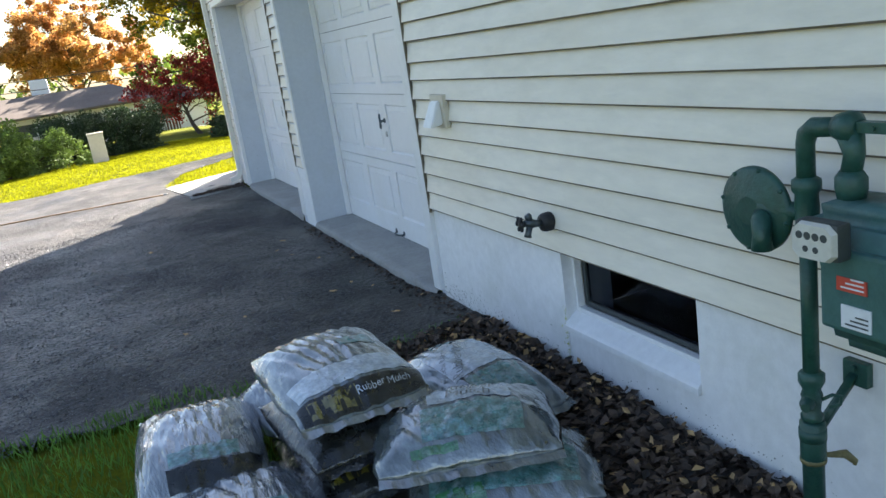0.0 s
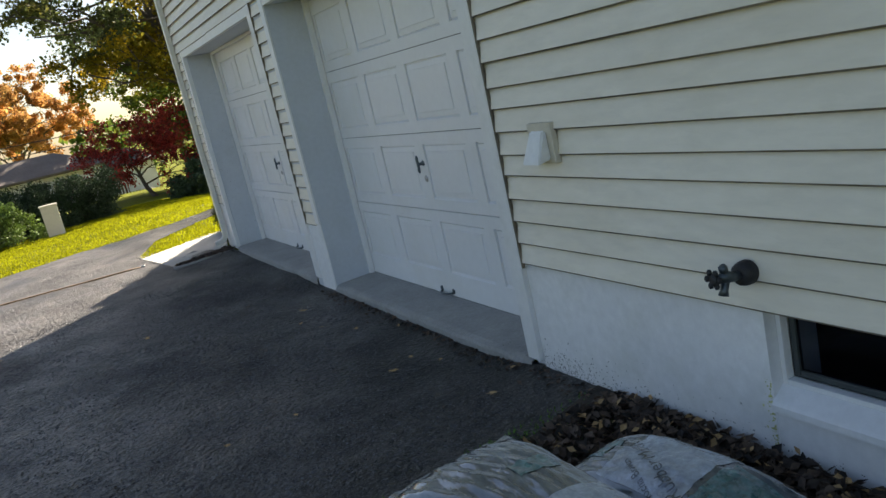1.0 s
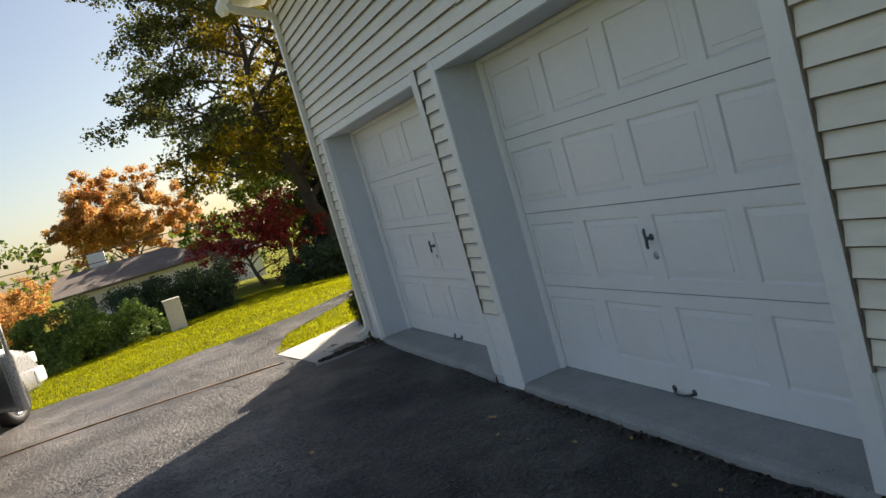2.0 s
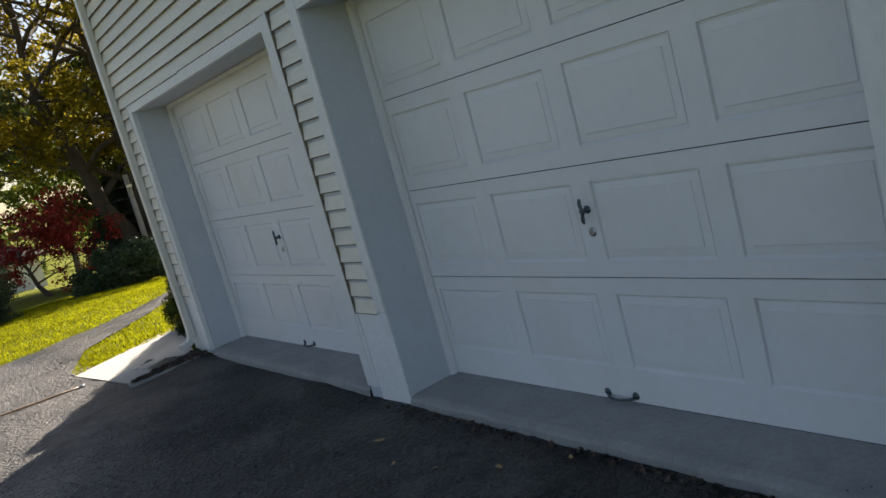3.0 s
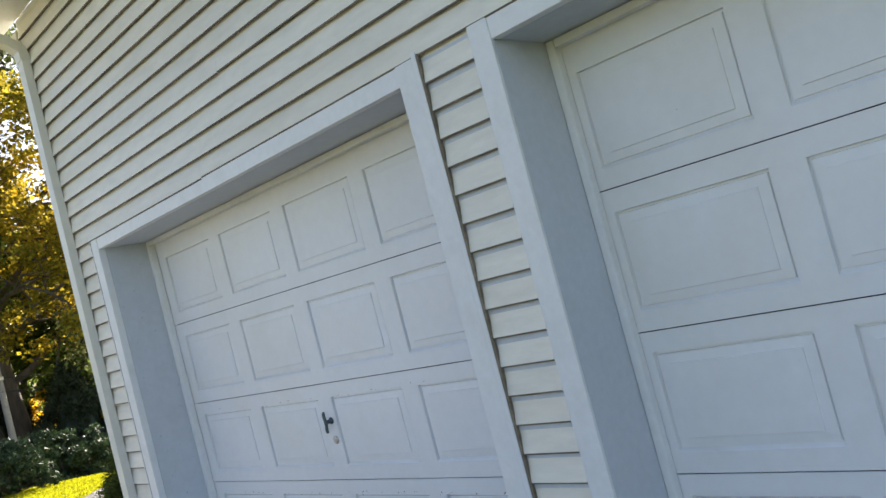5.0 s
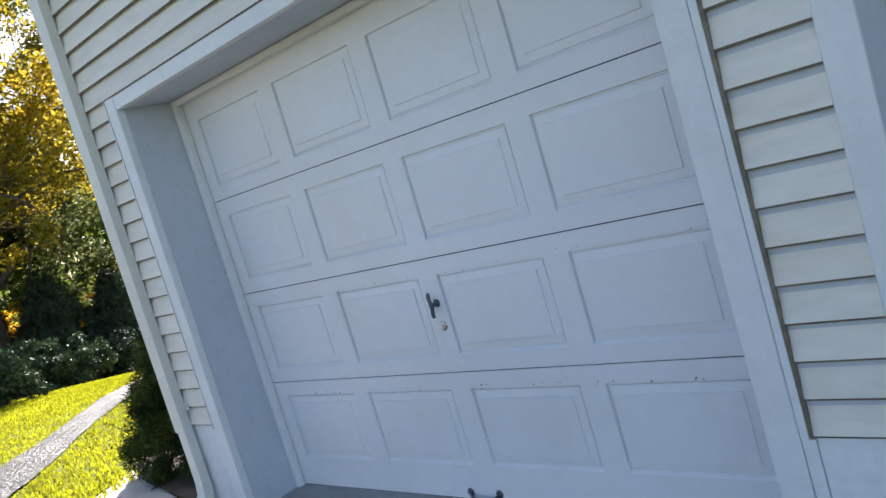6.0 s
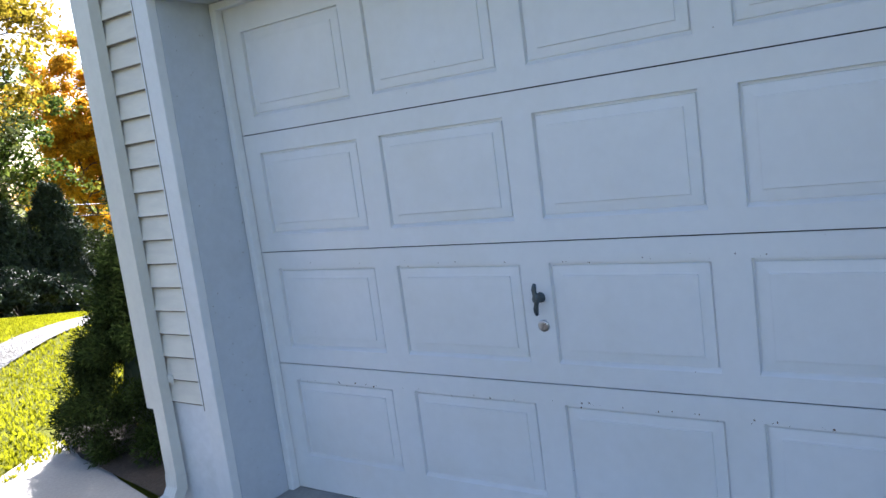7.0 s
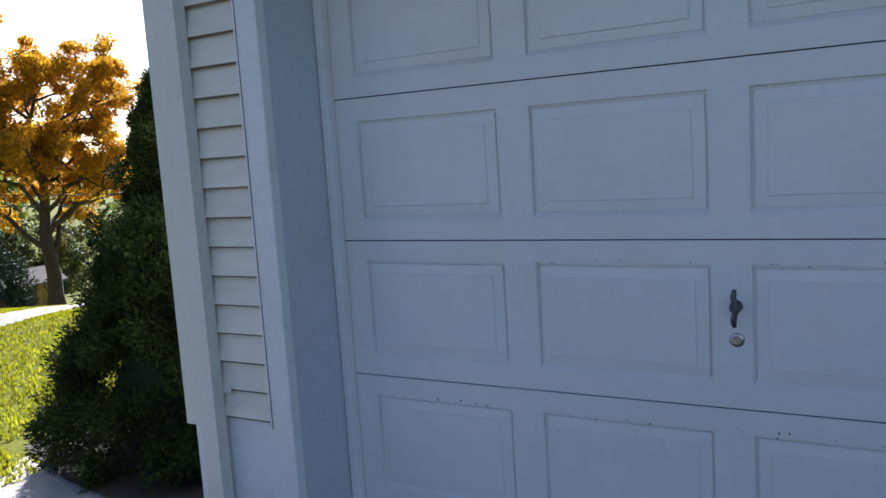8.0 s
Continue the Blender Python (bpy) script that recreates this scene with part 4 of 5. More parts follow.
def mulch_bag(label, x, y, z, xs, ys, h, rz, tx, ty, skin, panels=(), words=(), seed=0):
    """A filled plastic sack: bulging, creased, with flat sealed ends. u and v run over it from -1 to 1."""
    bag = thing("mulch_bag", (x, y, z), label, "bag", "stack of mulch bags")
    turn = pose(x, y, z + h / 2, tx, ty, rz)

    def skin_at(u, v, up, lift=0.0):
        bulge = max(0.0, (1 - abs(u) ** 2.3) * (1 - abs(v) ** 2.5)) ** 0.7
        px = u * xs / 2 * (1 - 0.06 * abs(v) ** 3) + 0.012 * noise.noise((v * 2.1, seed, 1)) * abs(u)
        py = v * ys / 2 * (1 - 0.05 * abs(u) ** 3) + 0.012 * noise.noise((u * 2.1, seed, 2)) * abs(v)
        pz = (h / 2) * bulge * (1 if up else -0.95)
        crease = 0.008 * noise.noise((u * 2.2 + seed, v * 2.2, 3)) + 0.005 * noise.noise((u * 8 + seed, v * 3, 7)) + 0.010 * (0.5 - abs(noise.noise((u * 5 + v * 2 + seed, v * 1.6, 9)))) + 0.0025 * (0.5 - abs(noise.noise((u * 17 - v * 5, v * 5 + seed, 11))))
        ends = abs(v) ** 4
        crease += 0.004 * ends * math.sin(u * 23 + seed * 2 + 2 * noise.noise((u * 3, seed, 4)))
        sag = -0.028 * max(abs(u), abs(v)) ** 5
        return turn @ Vector((px, py, pz + crease * (0.35 + bulge) + sag + lift))

    bm = bmesh.new()
    nu, nv = 64, 64
    for up in (True, False):
        g = [[bm.verts.new(skin_at(-1 + 2 * i / nu, -1 + 2 * j / nv, up)) for j in range(nv + 1)] for i in range(nu + 1)]
        for i in range(nu):
            for j in range(nv):
                f = bm.faces.new((g[i][j], g[i + 1][j], g[i + 1][j + 1], g[i][j + 1]))
                f.smooth = True
    bmesh.ops.remove_doubles(bm, verts=bm.verts, dist=0.0006)
    film_part = part("film", bm, skin, bag)
    for s in (-1, 1):
        bm = bmesh.new()
        inner = [skin_at(-1 + 2 * i / 40, s, True) for i in range(41)]
        far = turn.to_3x3() @ Vector((0, s, -0.25))
        rows = [[bm.verts.new(p + far * d + Vector((0, 0, 0.003 * math.sin(i * 0.9 + seed) * d / 0.035))) for i, p in enumerate(inner)] for d in (0, 0.018, 0.035)]
        for a, b in zip(rows, rows[1:]):
            for i in range(40):
                f = bm.faces.new((a[i], a[i + 1], b[i + 1], b[i]))
                f.smooth = True
        part("seam", bm, skin, bag)
    for u0, u1, v0, v1, ink in panels:
        bm = bmesh.new()
        n = 26
        g = [[bm.verts.new(skin_at(u0 + (u1 - u0) * i / n, v0 + (v1 - v0) * j / n + 0.012 * noise.noise((i * 0.3, seed, 5)), True, 0.0022)) for j in range(n + 1)] for i in range(n + 1)]
        for i in range(n):
            for j in range(n):
                f = bm.faces.new((g[i][j], g[i + 1][j], g[i + 1][j + 1], g[i][j + 1]))
                f.smooth = True
        part("print", bm, INK[ink], bag)
    for body, u, v, size, way, ink in words:
        bm = letters(body, size)
        c, s = math.cos(radians(way)), math.sin(radians(way))
        for p in bm.verts:
            a, b = p.co.x * c - p.co.y * s, p.co.x * s + p.co.y * c
            p.co = skin_at(max(-1, min(1, u + 2 * a / xs)), max(-1, min(1, v + 2 * b / ys)), True, 0.0085)
        part("lettering", bm, INK[ink], bag)
    return bag


BAGS = "clear plastic bag of rubber mulch"
mulch_bag("dark printed bag of rubber mulch at the bottom of a pile", -1.0, 3.08, -0.02, 0.54, 0.62, 0.15, 2, 0, 0, film_dark, [(-0.9, 0.9, -0.97, -0.55, "black"), (-0.7, -0.1, -0.85, -0.6, "olive")], seed=1)
mulch_bag("dark printed bag of rubber mulch in a pile", -1.01, 3.10, 0.12, 0.52, 0.62, 0.15, 6, 2, -1, film_dark, [(-0.9, 0.9, -0.97, -0.55, "black")], [("Rubber Mulch", 0.1, -0.78, 0.038, 0, "grey")], seed=2)
mulch_bag(BAGS + " with a black band on top", -1.02, 3.16, 0.265, 0.50, 0.64, 0.145, 4, 5, 0, film,
          [(-0.93, 0.95, -0.99, -0.72, "black"), (-0.80, -0.05, -0.95, -0.76, "olive"), (-0.85, 0.92, -0.68, -0.36, "white"), (0.15, 0.7, -0.02, 0.2, "teal")],
          [("Rubber Mulch", 0.34, -0.845, 0.036, 0, "white")], seed=3)
mulch_bag(BAGS + " with teal print", -0.66, 2.60, -0.02, 0.64, 0.44, 0.15, -22, 0, 0, film, [(-0.75, 0.75, -0.8, 0.3, "teal"), (-0.7, -0.2, -0.9, -0.7, "green")], seed=4)
mulch_bag(BAGS + " with a white label atop another", -0.73, 2.70, 0.115, 0.62, 0.42, 0.165, -20, 3, 0, film,
          [(-0.35, 0.55, 0.05, 0.85, "white"), (-0.45, 0.62, -0.72, -0.02, "teal"), (-0.6, -0.1, -0.88, -0.78, "green")],
          [("Rubber", 0.1, 0.45, 0.065, -8, "grey"), ("Mulch", 0.1, 0.2, 0.065, -8, "grey"), ("Mocha Brown", 0.1, 0.68, 0.035, -8, "grey")], seed=5)
mulch_bag(BAGS + " lying by the wall", -0.46, 3.2, -0.02, 0.46, 0.76, 0.22, 4, 0, 0, film,
          [(-0.62, 0.72, -0.35, 0.45, "white"), (-0.5, 0.5, -0.8, -0.4, "teal"), (-0.3, 0.3, 0.58, 0.76, "teal")],
          [("Rubber Mulch", -0.2, 0.05, 0.06, 62, "grey"), ("Mocha Brown", -0.5, 0.05, 0.035, 62, "grey")], seed=6)
mulch_bag("silvery creased plastic bag with teal print under another bag", -1.50, 2.93, -0.02, 0.56, 0.52, 0.14, 5, 0, 0, film_silver, [(-0.6, 0.6, -0.85, -0.45, "teal")], seed=7)
mulch_bag("silvery creased plastic bag with a dark blue edge band", -1.53, 3.31, 0.06, 0.46, 0.60, 0.17, -5, 5, 2, film_silver, [(-0.5, 0.9, -0.96, -0.72, "black"), (-0.45, 0.6, -0.7, -0.5, "teal")], seed=8)
mulch_bag("silvery crumpled plastic bag behind a pile", -1.13, 3.52, -0.02, 0.44, 0.42, 0.24, 20, 0, 4, film_silver, seed=9)


# ---- fallen leaves, bed litter and grass ----
def scatter(n, pick, z, size, mat, name, label, category, tilt=0.5):
    pts, nor, up, w, h = [], [], [], [], []
    while len(pts) < n:
        p = pick()
        if p is None:
            continue
        pts.append((p[0], p[1], z(p[0], p[1]) + random.uniform(0.004, 0.012) + (p[2] if len(p) > 2 else 0)))
        nor.append((random.gauss(0, tilt), random.gauss(0, tilt), 1))
        a = random.uniform(0, 6.283)
        up.append((math.cos(a), math.sin(a), 0))
        s = size * random.uniform(0.6, 1.35)
        w.append(s * random.uniform(0.45, 0.8)), h.append(s)
    me = cards(name, pts, nor, up, w, h, mat, 0.35)
    return tagged(new(name, me), label, category, kind="stuff")


def bed_spot():
    y = random.uniform(0.6, 4.0)
    x = -abs(random.gauss(0, 0.42))
    return (x, y, random.uniform(0, 0.03)) if x > -1.05 + 0.12 * abs(y - 2) else None


def slab_edge():
    x = random.uniform(-0.72, -0.02)
    return x, random.uniform(10.57, 10.64 + 0.373 * (x + 0.73))


scatter(5200, bed_spot, lambda x, y: ground_z(x, y) + 0.034, 0.048, M["leaf_litter"], "leaf_litter", "dry brown leaves piled on the bed along the wall", "leaves", 0.7)
scatter(420, lambda: (-abs(random.gauss(0, 0.05)) - 0.02, random.uniform(4.0, 7.5), 0.0), lambda x, y: -0.010 - belt(x, y), 0.028, M["leaf_litter"], "leaf_litter", "small leaf debris along the threshold", "leaves", 0.6)
scatter(700, slab_edge, lambda x, y: -0.012, 0.035, M["leaf_litter"], "leaf_litter", "dry leaf debris against the walk slab", "leaves", 0.6)


def star_leaf():
    bm = bmesh.new()
    mid = bm.verts.new((0, 0, 0.006))
    rim = []
    for k in range(14):
        a = 2 * math.pi * k / 14
        r = (0.045 if k % 2 == 0 else 0.02) * (1.25 if k == 0 else 1) * (0.5 if k == 7 else 1)
        rim.append(bm.verts.new((r * math.cos(a), r * math.sin(a), 0.004 + 0.006 * math.sin(3 * a))))
    for k in range(14):
        bm.faces.new((mid, rim[k], rim[(k + 1) % 14]))
    return finish(bm, "fallen_leaf", M["leaf_tan"])


chip = surface("asphalt_chip", (0.062, 0.066, 0.074), 0.3, 0.3, 80, 2, 0.2, 150, island=0.85, spec=0.5)


def drive_spot():
    x, y = -0.02 - 3.6 * random.random() ** 1.1, random.uniform(4.2, 9.6)
    return (x, y, -0.002 - belt(x, y) + 0.012 * noise.noise((x * 1.3, y * 1.3, 3)) + 0.006 * noise.noise((x * 5, y * 5, 4)))


scatter(90000, drive_spot, lambda x, y: ground_z(x, y) + 0.012, 0.013, chip, "asphalt_chips", "loose grey stone chips worn out of the asphalt", "gravel", 0.35)

leaf_me = star_leaf()
for k in range(16):
    x, y = (-random.uniform(0.05, 0.5), random.uniform(4.1, 7.4)) if k % 3 else (-random.uniform(0.3, 2.6), random.uniform(4.3, 9.5))
    ob = tagged(new("fallen_leaf", leaf_me), "dry tan lobed leaf fallen on the asphalt", "leaf", "fallen leaves on the driveway")
    s = random.uniform(0.35, 0.75)
    ob.matrix_world = pose(x, y, ground_z(x, y) + 0.026 - belt(x, y), random.gauss(0, 8), random.gauss(0, 8), random.uniform(0, 360)) @ Matrix.Scale(s, 4)


def far_edge(x):
    return float(np.interp(x, [p[0] for p in FAR], [p[1] for p in FAR]))


PATH_X = [-0.95, -0.55, 0.3, 1.2, 2.2, 6, 13]
PATH_Y = [12.1, 13.3, 14.15, 15.25, 16.1, 18.8, 23.2]


def lawn_spot():
    y = 12.0 + 14 * random.random() ** 1.5
    x = random.uniform(-7.5, 9.0)
    if y > far_edge(x) + 0.03:
        return x, y
    if x > -0.9 and y < float(np.interp(x, PATH_X, PATH_Y)) - 0.04 and y > 12.0 + max(0, min(x, 0.14) + 0.93) * 0.34 and not (x > 0.35 and y < 13.0):
        return x, y
    return None


def near_spot():
    x, y = random.uniform(-3.6, -1.0), random.uniform(1.2, 4.45)
    return (x, y) if y < 4.4 - 0.25 * max(0, x + 2.3) + 0.15 * noise.noise((x * 3, y, 0)) else None


def blades(n, pick, high, wide, mat, name, label):
    pts, nor, up, w, h = [], [], [], [], []
    while len(pts) < n:
        p = pick()
        if p is None:
            continue
        t = high * random.uniform(0.5, 1.2)
        pts.append((p[0], p[1], ground_z(*p) + t * 0.42))
        a = random.uniform(0, 6.283)
        nor.append((math.cos(a), math.sin(a), random.uniform(-0.2, 0.5)))
        up.append((random.gauss(0, 0.35), random.gauss(0, 0.35), 1))
        w.append(wide * random.uniform(0.7, 1.3)), h.append(t)
    return tagged(new(name, cards(name, pts, nor, up, w, h, mat, 0.3)), label, "grass", kind="stuff")


blades(150000, lawn_spot, 0.045, 0.016, M["grass"], "grass", "sunlit yellow-green lawn grass")
blades(16000, near_spot, 0.075, 0.007, M["grass_shade"], "grass", "shaded green grass at the driveway edge")
blades(900, lambda: (random.uniform(-0.75, -0.05), random.uniform(3.75, 4.15)), 0.04, 0.008, M["grass_shade"], "grass", "mossy weeds between asphalt and bed")

scatter(420, bed_spot, lambda x, y: ground_z(x, y) + 0.05, 0.034, M["leaf_tan"], "leaf_litter", "pale dry leaf fragments on the bed by the wall", "leaves", 0.7)

# ---- garden hose across the drive ----
bm = bmesh.new()
tube(bm, [(x, 11.35 - 0.24 * (x + 0.8) + 0.05 * math.sin(x * 1.7), ground_z(x, 11.5) + 0.03) for x in (-1.0 - 0.2 * k for k in range(36))], 0.008, 8)
hose = thing("garden_hose", (-3.0, 11.8, 0.0), "thin orange garden hose lying across the driveway", "hose")
part("tubing", bm, M["hose"], hose)
bm = bmesh.new()
tube(bm, [(-1.0, 11.348, ground_z(-1.0, 11.5) + 0.03), (-0.955, 11.34, ground_z(-1.0, 11.5) + 0.03)], [0.011, 0.011], 8)
part("coupling", bm, M["steel"], hose, "small metal end coupling")


# ---- trees and shrubs ----
def leaf_cloud(name, centres, radii, count, size, mat, flat=0.0):
    """Leaves round clump centres, denser towards each clump's rim."""
    centres, radii = np.asarray(centres, float), np.asarray(radii, float)
    pick = rng.integers(0, len(centres), count)
    d = rng.normal(size=(count, 3))
    d /= np.linalg.norm(d, axis=1, keepdims=True)
    r = radii[pick] * rng.random(count) ** 0.45
    pts = centres[pick] + d * r[:, None] * np.array([1, 1, 0.75])
    nor = rng.normal(size=(count, 3)) + np.array([0, 0, flat])
    up = rng.normal(size=(count, 3))
    s = size * rng.uniform(0.6, 1.4, count)
    return cards(name, pts, nor, up, s * 0.75, s, mat, 0.4)


def tree(name, label, at, lean, bole, r0, mid, rad, limbs, count, size, mat, clump, seed, bark="bark", forks=1, second=None, subs=5):
    """Tapered trunk, bent limbs that fork twice, and leaves in flat sprays round the twigs of an uneven crown."""
    rs = random.Random(seed)
    at, mid = Vector(at), Vector(mid)
    ob = thing(name, at, label, "tree")
    bm = bmesh.new()
    sprays = []

    def limb(start, end, r, level):
        span = (end - start).length
        sway = Vector((rs.gauss(0, 0.09), rs.gauss(0, 0.09), rs.gauss(0.10, 0.07))) * span
        line = []
        for q in range(7):
            f = q / 6
            line.append(start.lerp(end, f) + sway * math.sin(math.pi * f) + Vector((rs.gauss(0, 0.02), rs.gauss(0, 0.02), rs.gauss(0, 0.02))) * span * (0 < q < 6))
        tube(bm, line, [r * (1 - 0.8 * q / 6) for q in range(7)], 7 if level == 0 else 4, False)
        if level == 2:
            sprays.extend((line[4], line[6]))
            return
        n = subs if level == 0 else 4
        for i in range(n):
            f = 0.35 + 0.65 * (i + rs.random()) / n
            q = min(5, int(f * 6))
            p = line[q].lerp(line[q + 1], min(1.0, f * 6 - q))
            way = (end - start).normalized() * 0.7 + Vector((rs.gauss(0, 0.75), rs.gauss(0, 0.75), rs.gauss(0.05, 0.5)))
            reach = (clump * 2.3 if level == 0 else clump * 1.15) * rs.uniform(0.7, 1.3)
            limb(p, p + way.normalized() * reach, r * (0.42 if level == 0 else 0.4), level + 1)
        if level == 1:
            sprays.append(line[6])

    for f in range(forks):
        off = Vector((lean[0] * (1 if f == 0 else -0.35), lean[1], 0)) * (1 if f == 0 else 0.8)
        top = Vector((mid.x, mid.y, mid.z + rad[2] * 0.6)) + off * 0.6 + Vector((rs.gauss(0, 0.3), rs.gauss(0, 0.3), 0))
        base = at + Vector((0.25 * f, 0.1 * f, -0.2))
        stem = [base.lerp(top, k / 12) + off * math.sin(math.pi * k / 12) * 0.5 + Vector((rs.gauss(0, 1), rs.gauss(0, 1), 0)) * (k > 0) * r0 * 0.3 for k in range(13)]
        tube(bm, stem, [r0 * (1 - 0.9 * k / 12) * (1.35 if k == 0 else 1) for k in range(13)], 10)
        for i in range(limbs):
            s = bole + (0.97 - bole) * (i + rs.random()) / limbs
            j = min(11, int(s * 12))
            start = stem[j].lerp(stem[j + 1], s * 12 - j)
            a = 2.4 * i + rs.uniform(-0.5, 0.5)
            zf = -0.75 + 1.6 * (i + rs.random()) / limbs
            k = math.sqrt(max(0.06, 1 - zf * zf)) * rs.uniform(0.62, 0.98)
            end = mid + Vector((math.cos(a) * k * rad[0], math.sin(a) * k * rad[1], zf * rad[2] * rs.uniform(0.75, 0.95)))
            limb(start, end, max(r0 * 0.45 * (1 - 0.6 * s), 0.03), 0)
    part("trunk", bm, M[bark], ob)
    groups = {mat: sprays}
    if second:
        other, side = second
        groups = {mat: [e for e in sprays if not side(e)], other: [e for e in sprays if side(e)]}
    for kind, ends in groups.items():
        if ends:
            me = leaf_cloud("crown", [tuple(e) for e in ends], [clump * rs.uniform(0.3, 0.7) for _ in ends], int(count * len(ends) / len(sprays)), size, M[kind], 0.9)
            under(new("crown", me), ob)
    return ob


def on_ground(x, y):
    return (x, y, ground_z(x, y) - 0.05)


tree("yellow_tree", "tall two-stemmed tree with yellow and green autumn leaves", on_ground(5.9, 33.6), (-1.6, 0.3), 0.24, 0.36, (5.2, 33.2, 7.0), (6.1, 5.6, 6.4), 16, 85000, 0.14, "leaf_yellow", 1.0, 3, forks=2, second=("leaf_oak", lambda e: e.x < 2.6 and e.z > 4.6 or e.z > 10.5 or e.z < 3.6 and e.x > 6.5))
tree("green_tree", "leafy green and yellow tree behind the lawn", on_ground(10.0, 38.0), (0.5, 0), 0.2, 0.25, (9.8, 37.6, 3.6), (2.8, 3.4, 4.4), 13, 30000, 0.16, "leaf_green", 1.0, 5)
tree("green_tree", "leafy dark green tree at the wood's edge", on_ground(8.6, 41.0), (0.3, 0), 0.2, 0.25, (8.6, 41.0, 3.0), (3.8, 4.0, 4.0), 12, 15000, 0.2, "leaf_green", 1.0, 6)
tree("green_tree", "leafy green tree behind the neighbouring house", on_ground(8.2, 60.2), (0.2, 0), 0.3, 0.25, (8.2, 60.2, 5.8), (3.2, 3.0, 3.4), 12, 12000, 0.25, "leaf_green", 1.0, 14)
tree("orange_maple", "broad maple with golden orange autumn leaves", on_ground(23.4, 45.8), (0.2, 0.2), 0.22, 0.42, (23.7, 45.6, 3.2), (4.9, 4.9, 5.0), 18, 95000, 0.17, "leaf_orange", 1.05, 8)
tree("rust_maple", "rounded far tree with rust-orange autumn leaves", on_ground(-2.4, 77.0), (0.3, 0), 0.3, 0.3, (-2.3, 77.0, 4.5), (4.7, 4.6, 3.2), 18, 42000, 0.24, "leaf_rust", 0.95, 9)
tree("red_maple", "small red-leaved Japanese maple on the lawn", on_ground(2.1, 32.0), (-0.4, 0), 0.3, 0.10, (2.1, 32.0, 0.75), (2.0, 1.8, 1.2), 12, 13000, 0.085, "leaf_red", 0.45, 10)
tree("orange_tree", "small orange-leaved understorey tree", on_ground(9.0, 39.5), (0.1, 0), 0.3, 0.08, (9.0, 39.5, -0.6), (1.7, 1.5, 1.3), 9, 5000, 0.16, "leaf_orange", 0.5, 11)
tree("orange_tree", "small round orange-leaved tree beside the juniper shrubs", on_ground(-8.2, 44.0), (0.1, 0), 0.3, 0.10, (-8.2, 44.0, 0.15), (1.9, 1.6, 1.25), 10, 11000, 0.12, "leaf_rust", 0.5, 12)


for k, (x, y) in enumerate(((24.5, 66.0), (30.5, 70.0), (37.0, 68.0))):
    z = ground_z(x, y)
    tree("green_tree", "leafy green tree behind the garden shed", (x, y, z - 0.05), (0.2, 0), 0.2, 0.2, (x, y, z + 3.4), (4.2, 3.6, 3.2), 11, 11000, 0.3, "leaf_oak", 1.1, 40 + k)


def conifer(name, label, x, y, high, r, count, size, mat, seed):
    """A clipped or natural cone of short twigs over a stem, with an uneven outline."""
    rs = random.Random(seed)
    z0 = ground_z(x, y)
    ob = thing(name, (x, y, z0), label, "tree" if high > 2.5 else "shrub")
    bm = bmesh.new()
    tube(bm, [(x, y, z0 - 0.1), (x, y, z0 + high * 0.9)], [0.035 * high, 0.006 * high], 8)
    part("trunk", bm, M["bark"], ob)
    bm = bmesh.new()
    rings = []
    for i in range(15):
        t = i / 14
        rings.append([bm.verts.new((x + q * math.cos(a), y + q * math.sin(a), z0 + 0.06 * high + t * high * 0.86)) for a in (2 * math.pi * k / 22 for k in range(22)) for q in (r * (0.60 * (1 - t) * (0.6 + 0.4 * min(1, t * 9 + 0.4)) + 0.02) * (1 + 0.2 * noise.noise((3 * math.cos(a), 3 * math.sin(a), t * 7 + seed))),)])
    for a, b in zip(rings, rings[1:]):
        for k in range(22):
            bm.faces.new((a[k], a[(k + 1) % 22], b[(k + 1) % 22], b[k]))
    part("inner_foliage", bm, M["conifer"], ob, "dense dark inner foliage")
    # upturned tufts of short needles, in drooping tiers
    tufts = 400
    u = np.array([rs.random() for _ in range(tufts)]) ** 1.3
    ang = np.array([rs.uniform(0, 2 * math.pi) for _ in range(tufts)])
    lump = np.array([noise.noise((2.2 * math.cos(a), 2.2 * math.sin(a), t * 6 + seed)) for a, t in zip(ang, u)])
    rad = r * (1 - u) * (0.86 + 0.14 * np.minimum(1, u * 9)) * (1 + 0.2 * lump) * np.array([rs.uniform(0.78, 1.0) for _ in range(tufts)])
    out = np.stack([np.cos(ang), np.sin(ang), np.full(tufts, 0.35)], 1)
    out /= np.linalg.norm(out, axis=1, keepdims=True)
    roots = np.stack([x + rad * np.cos(ang), y + rad * np.sin(ang), z0 + 0.015 * high + u * high * 0.97], 1)
    girth = r * np.array([rs.uniform(0.11, 0.22) for _ in range(tufts)]) * (1 - 0.5 * u)
    pick = rng.integers(0, tufts, count)
    d = rng.normal(size=(count, 3))
    d /= np.linalg.norm(d, axis=1, keepdims=True)
    d += out[pick] * 0.75
    d /= np.linalg.norm(d, axis=1, keepdims=True)
    pts = roots[pick] + d * (girth[pick] * rng.random(count) ** 0.22)[:, None] + out[pick] * (girth[pick] * rng.uniform(-0.2, 0.7, count))[:, None]
    s = size * rng.uniform(0.7, 1.4, count)
    crown = new("crown", cards("crown", pts, rng.normal(size=(count, 3)), d + rng.normal(size=(count, 3)) * 0.25, s * 0.30, s * 1.25, M[mat], 0.3))
    under(crown, ob)
    return ob


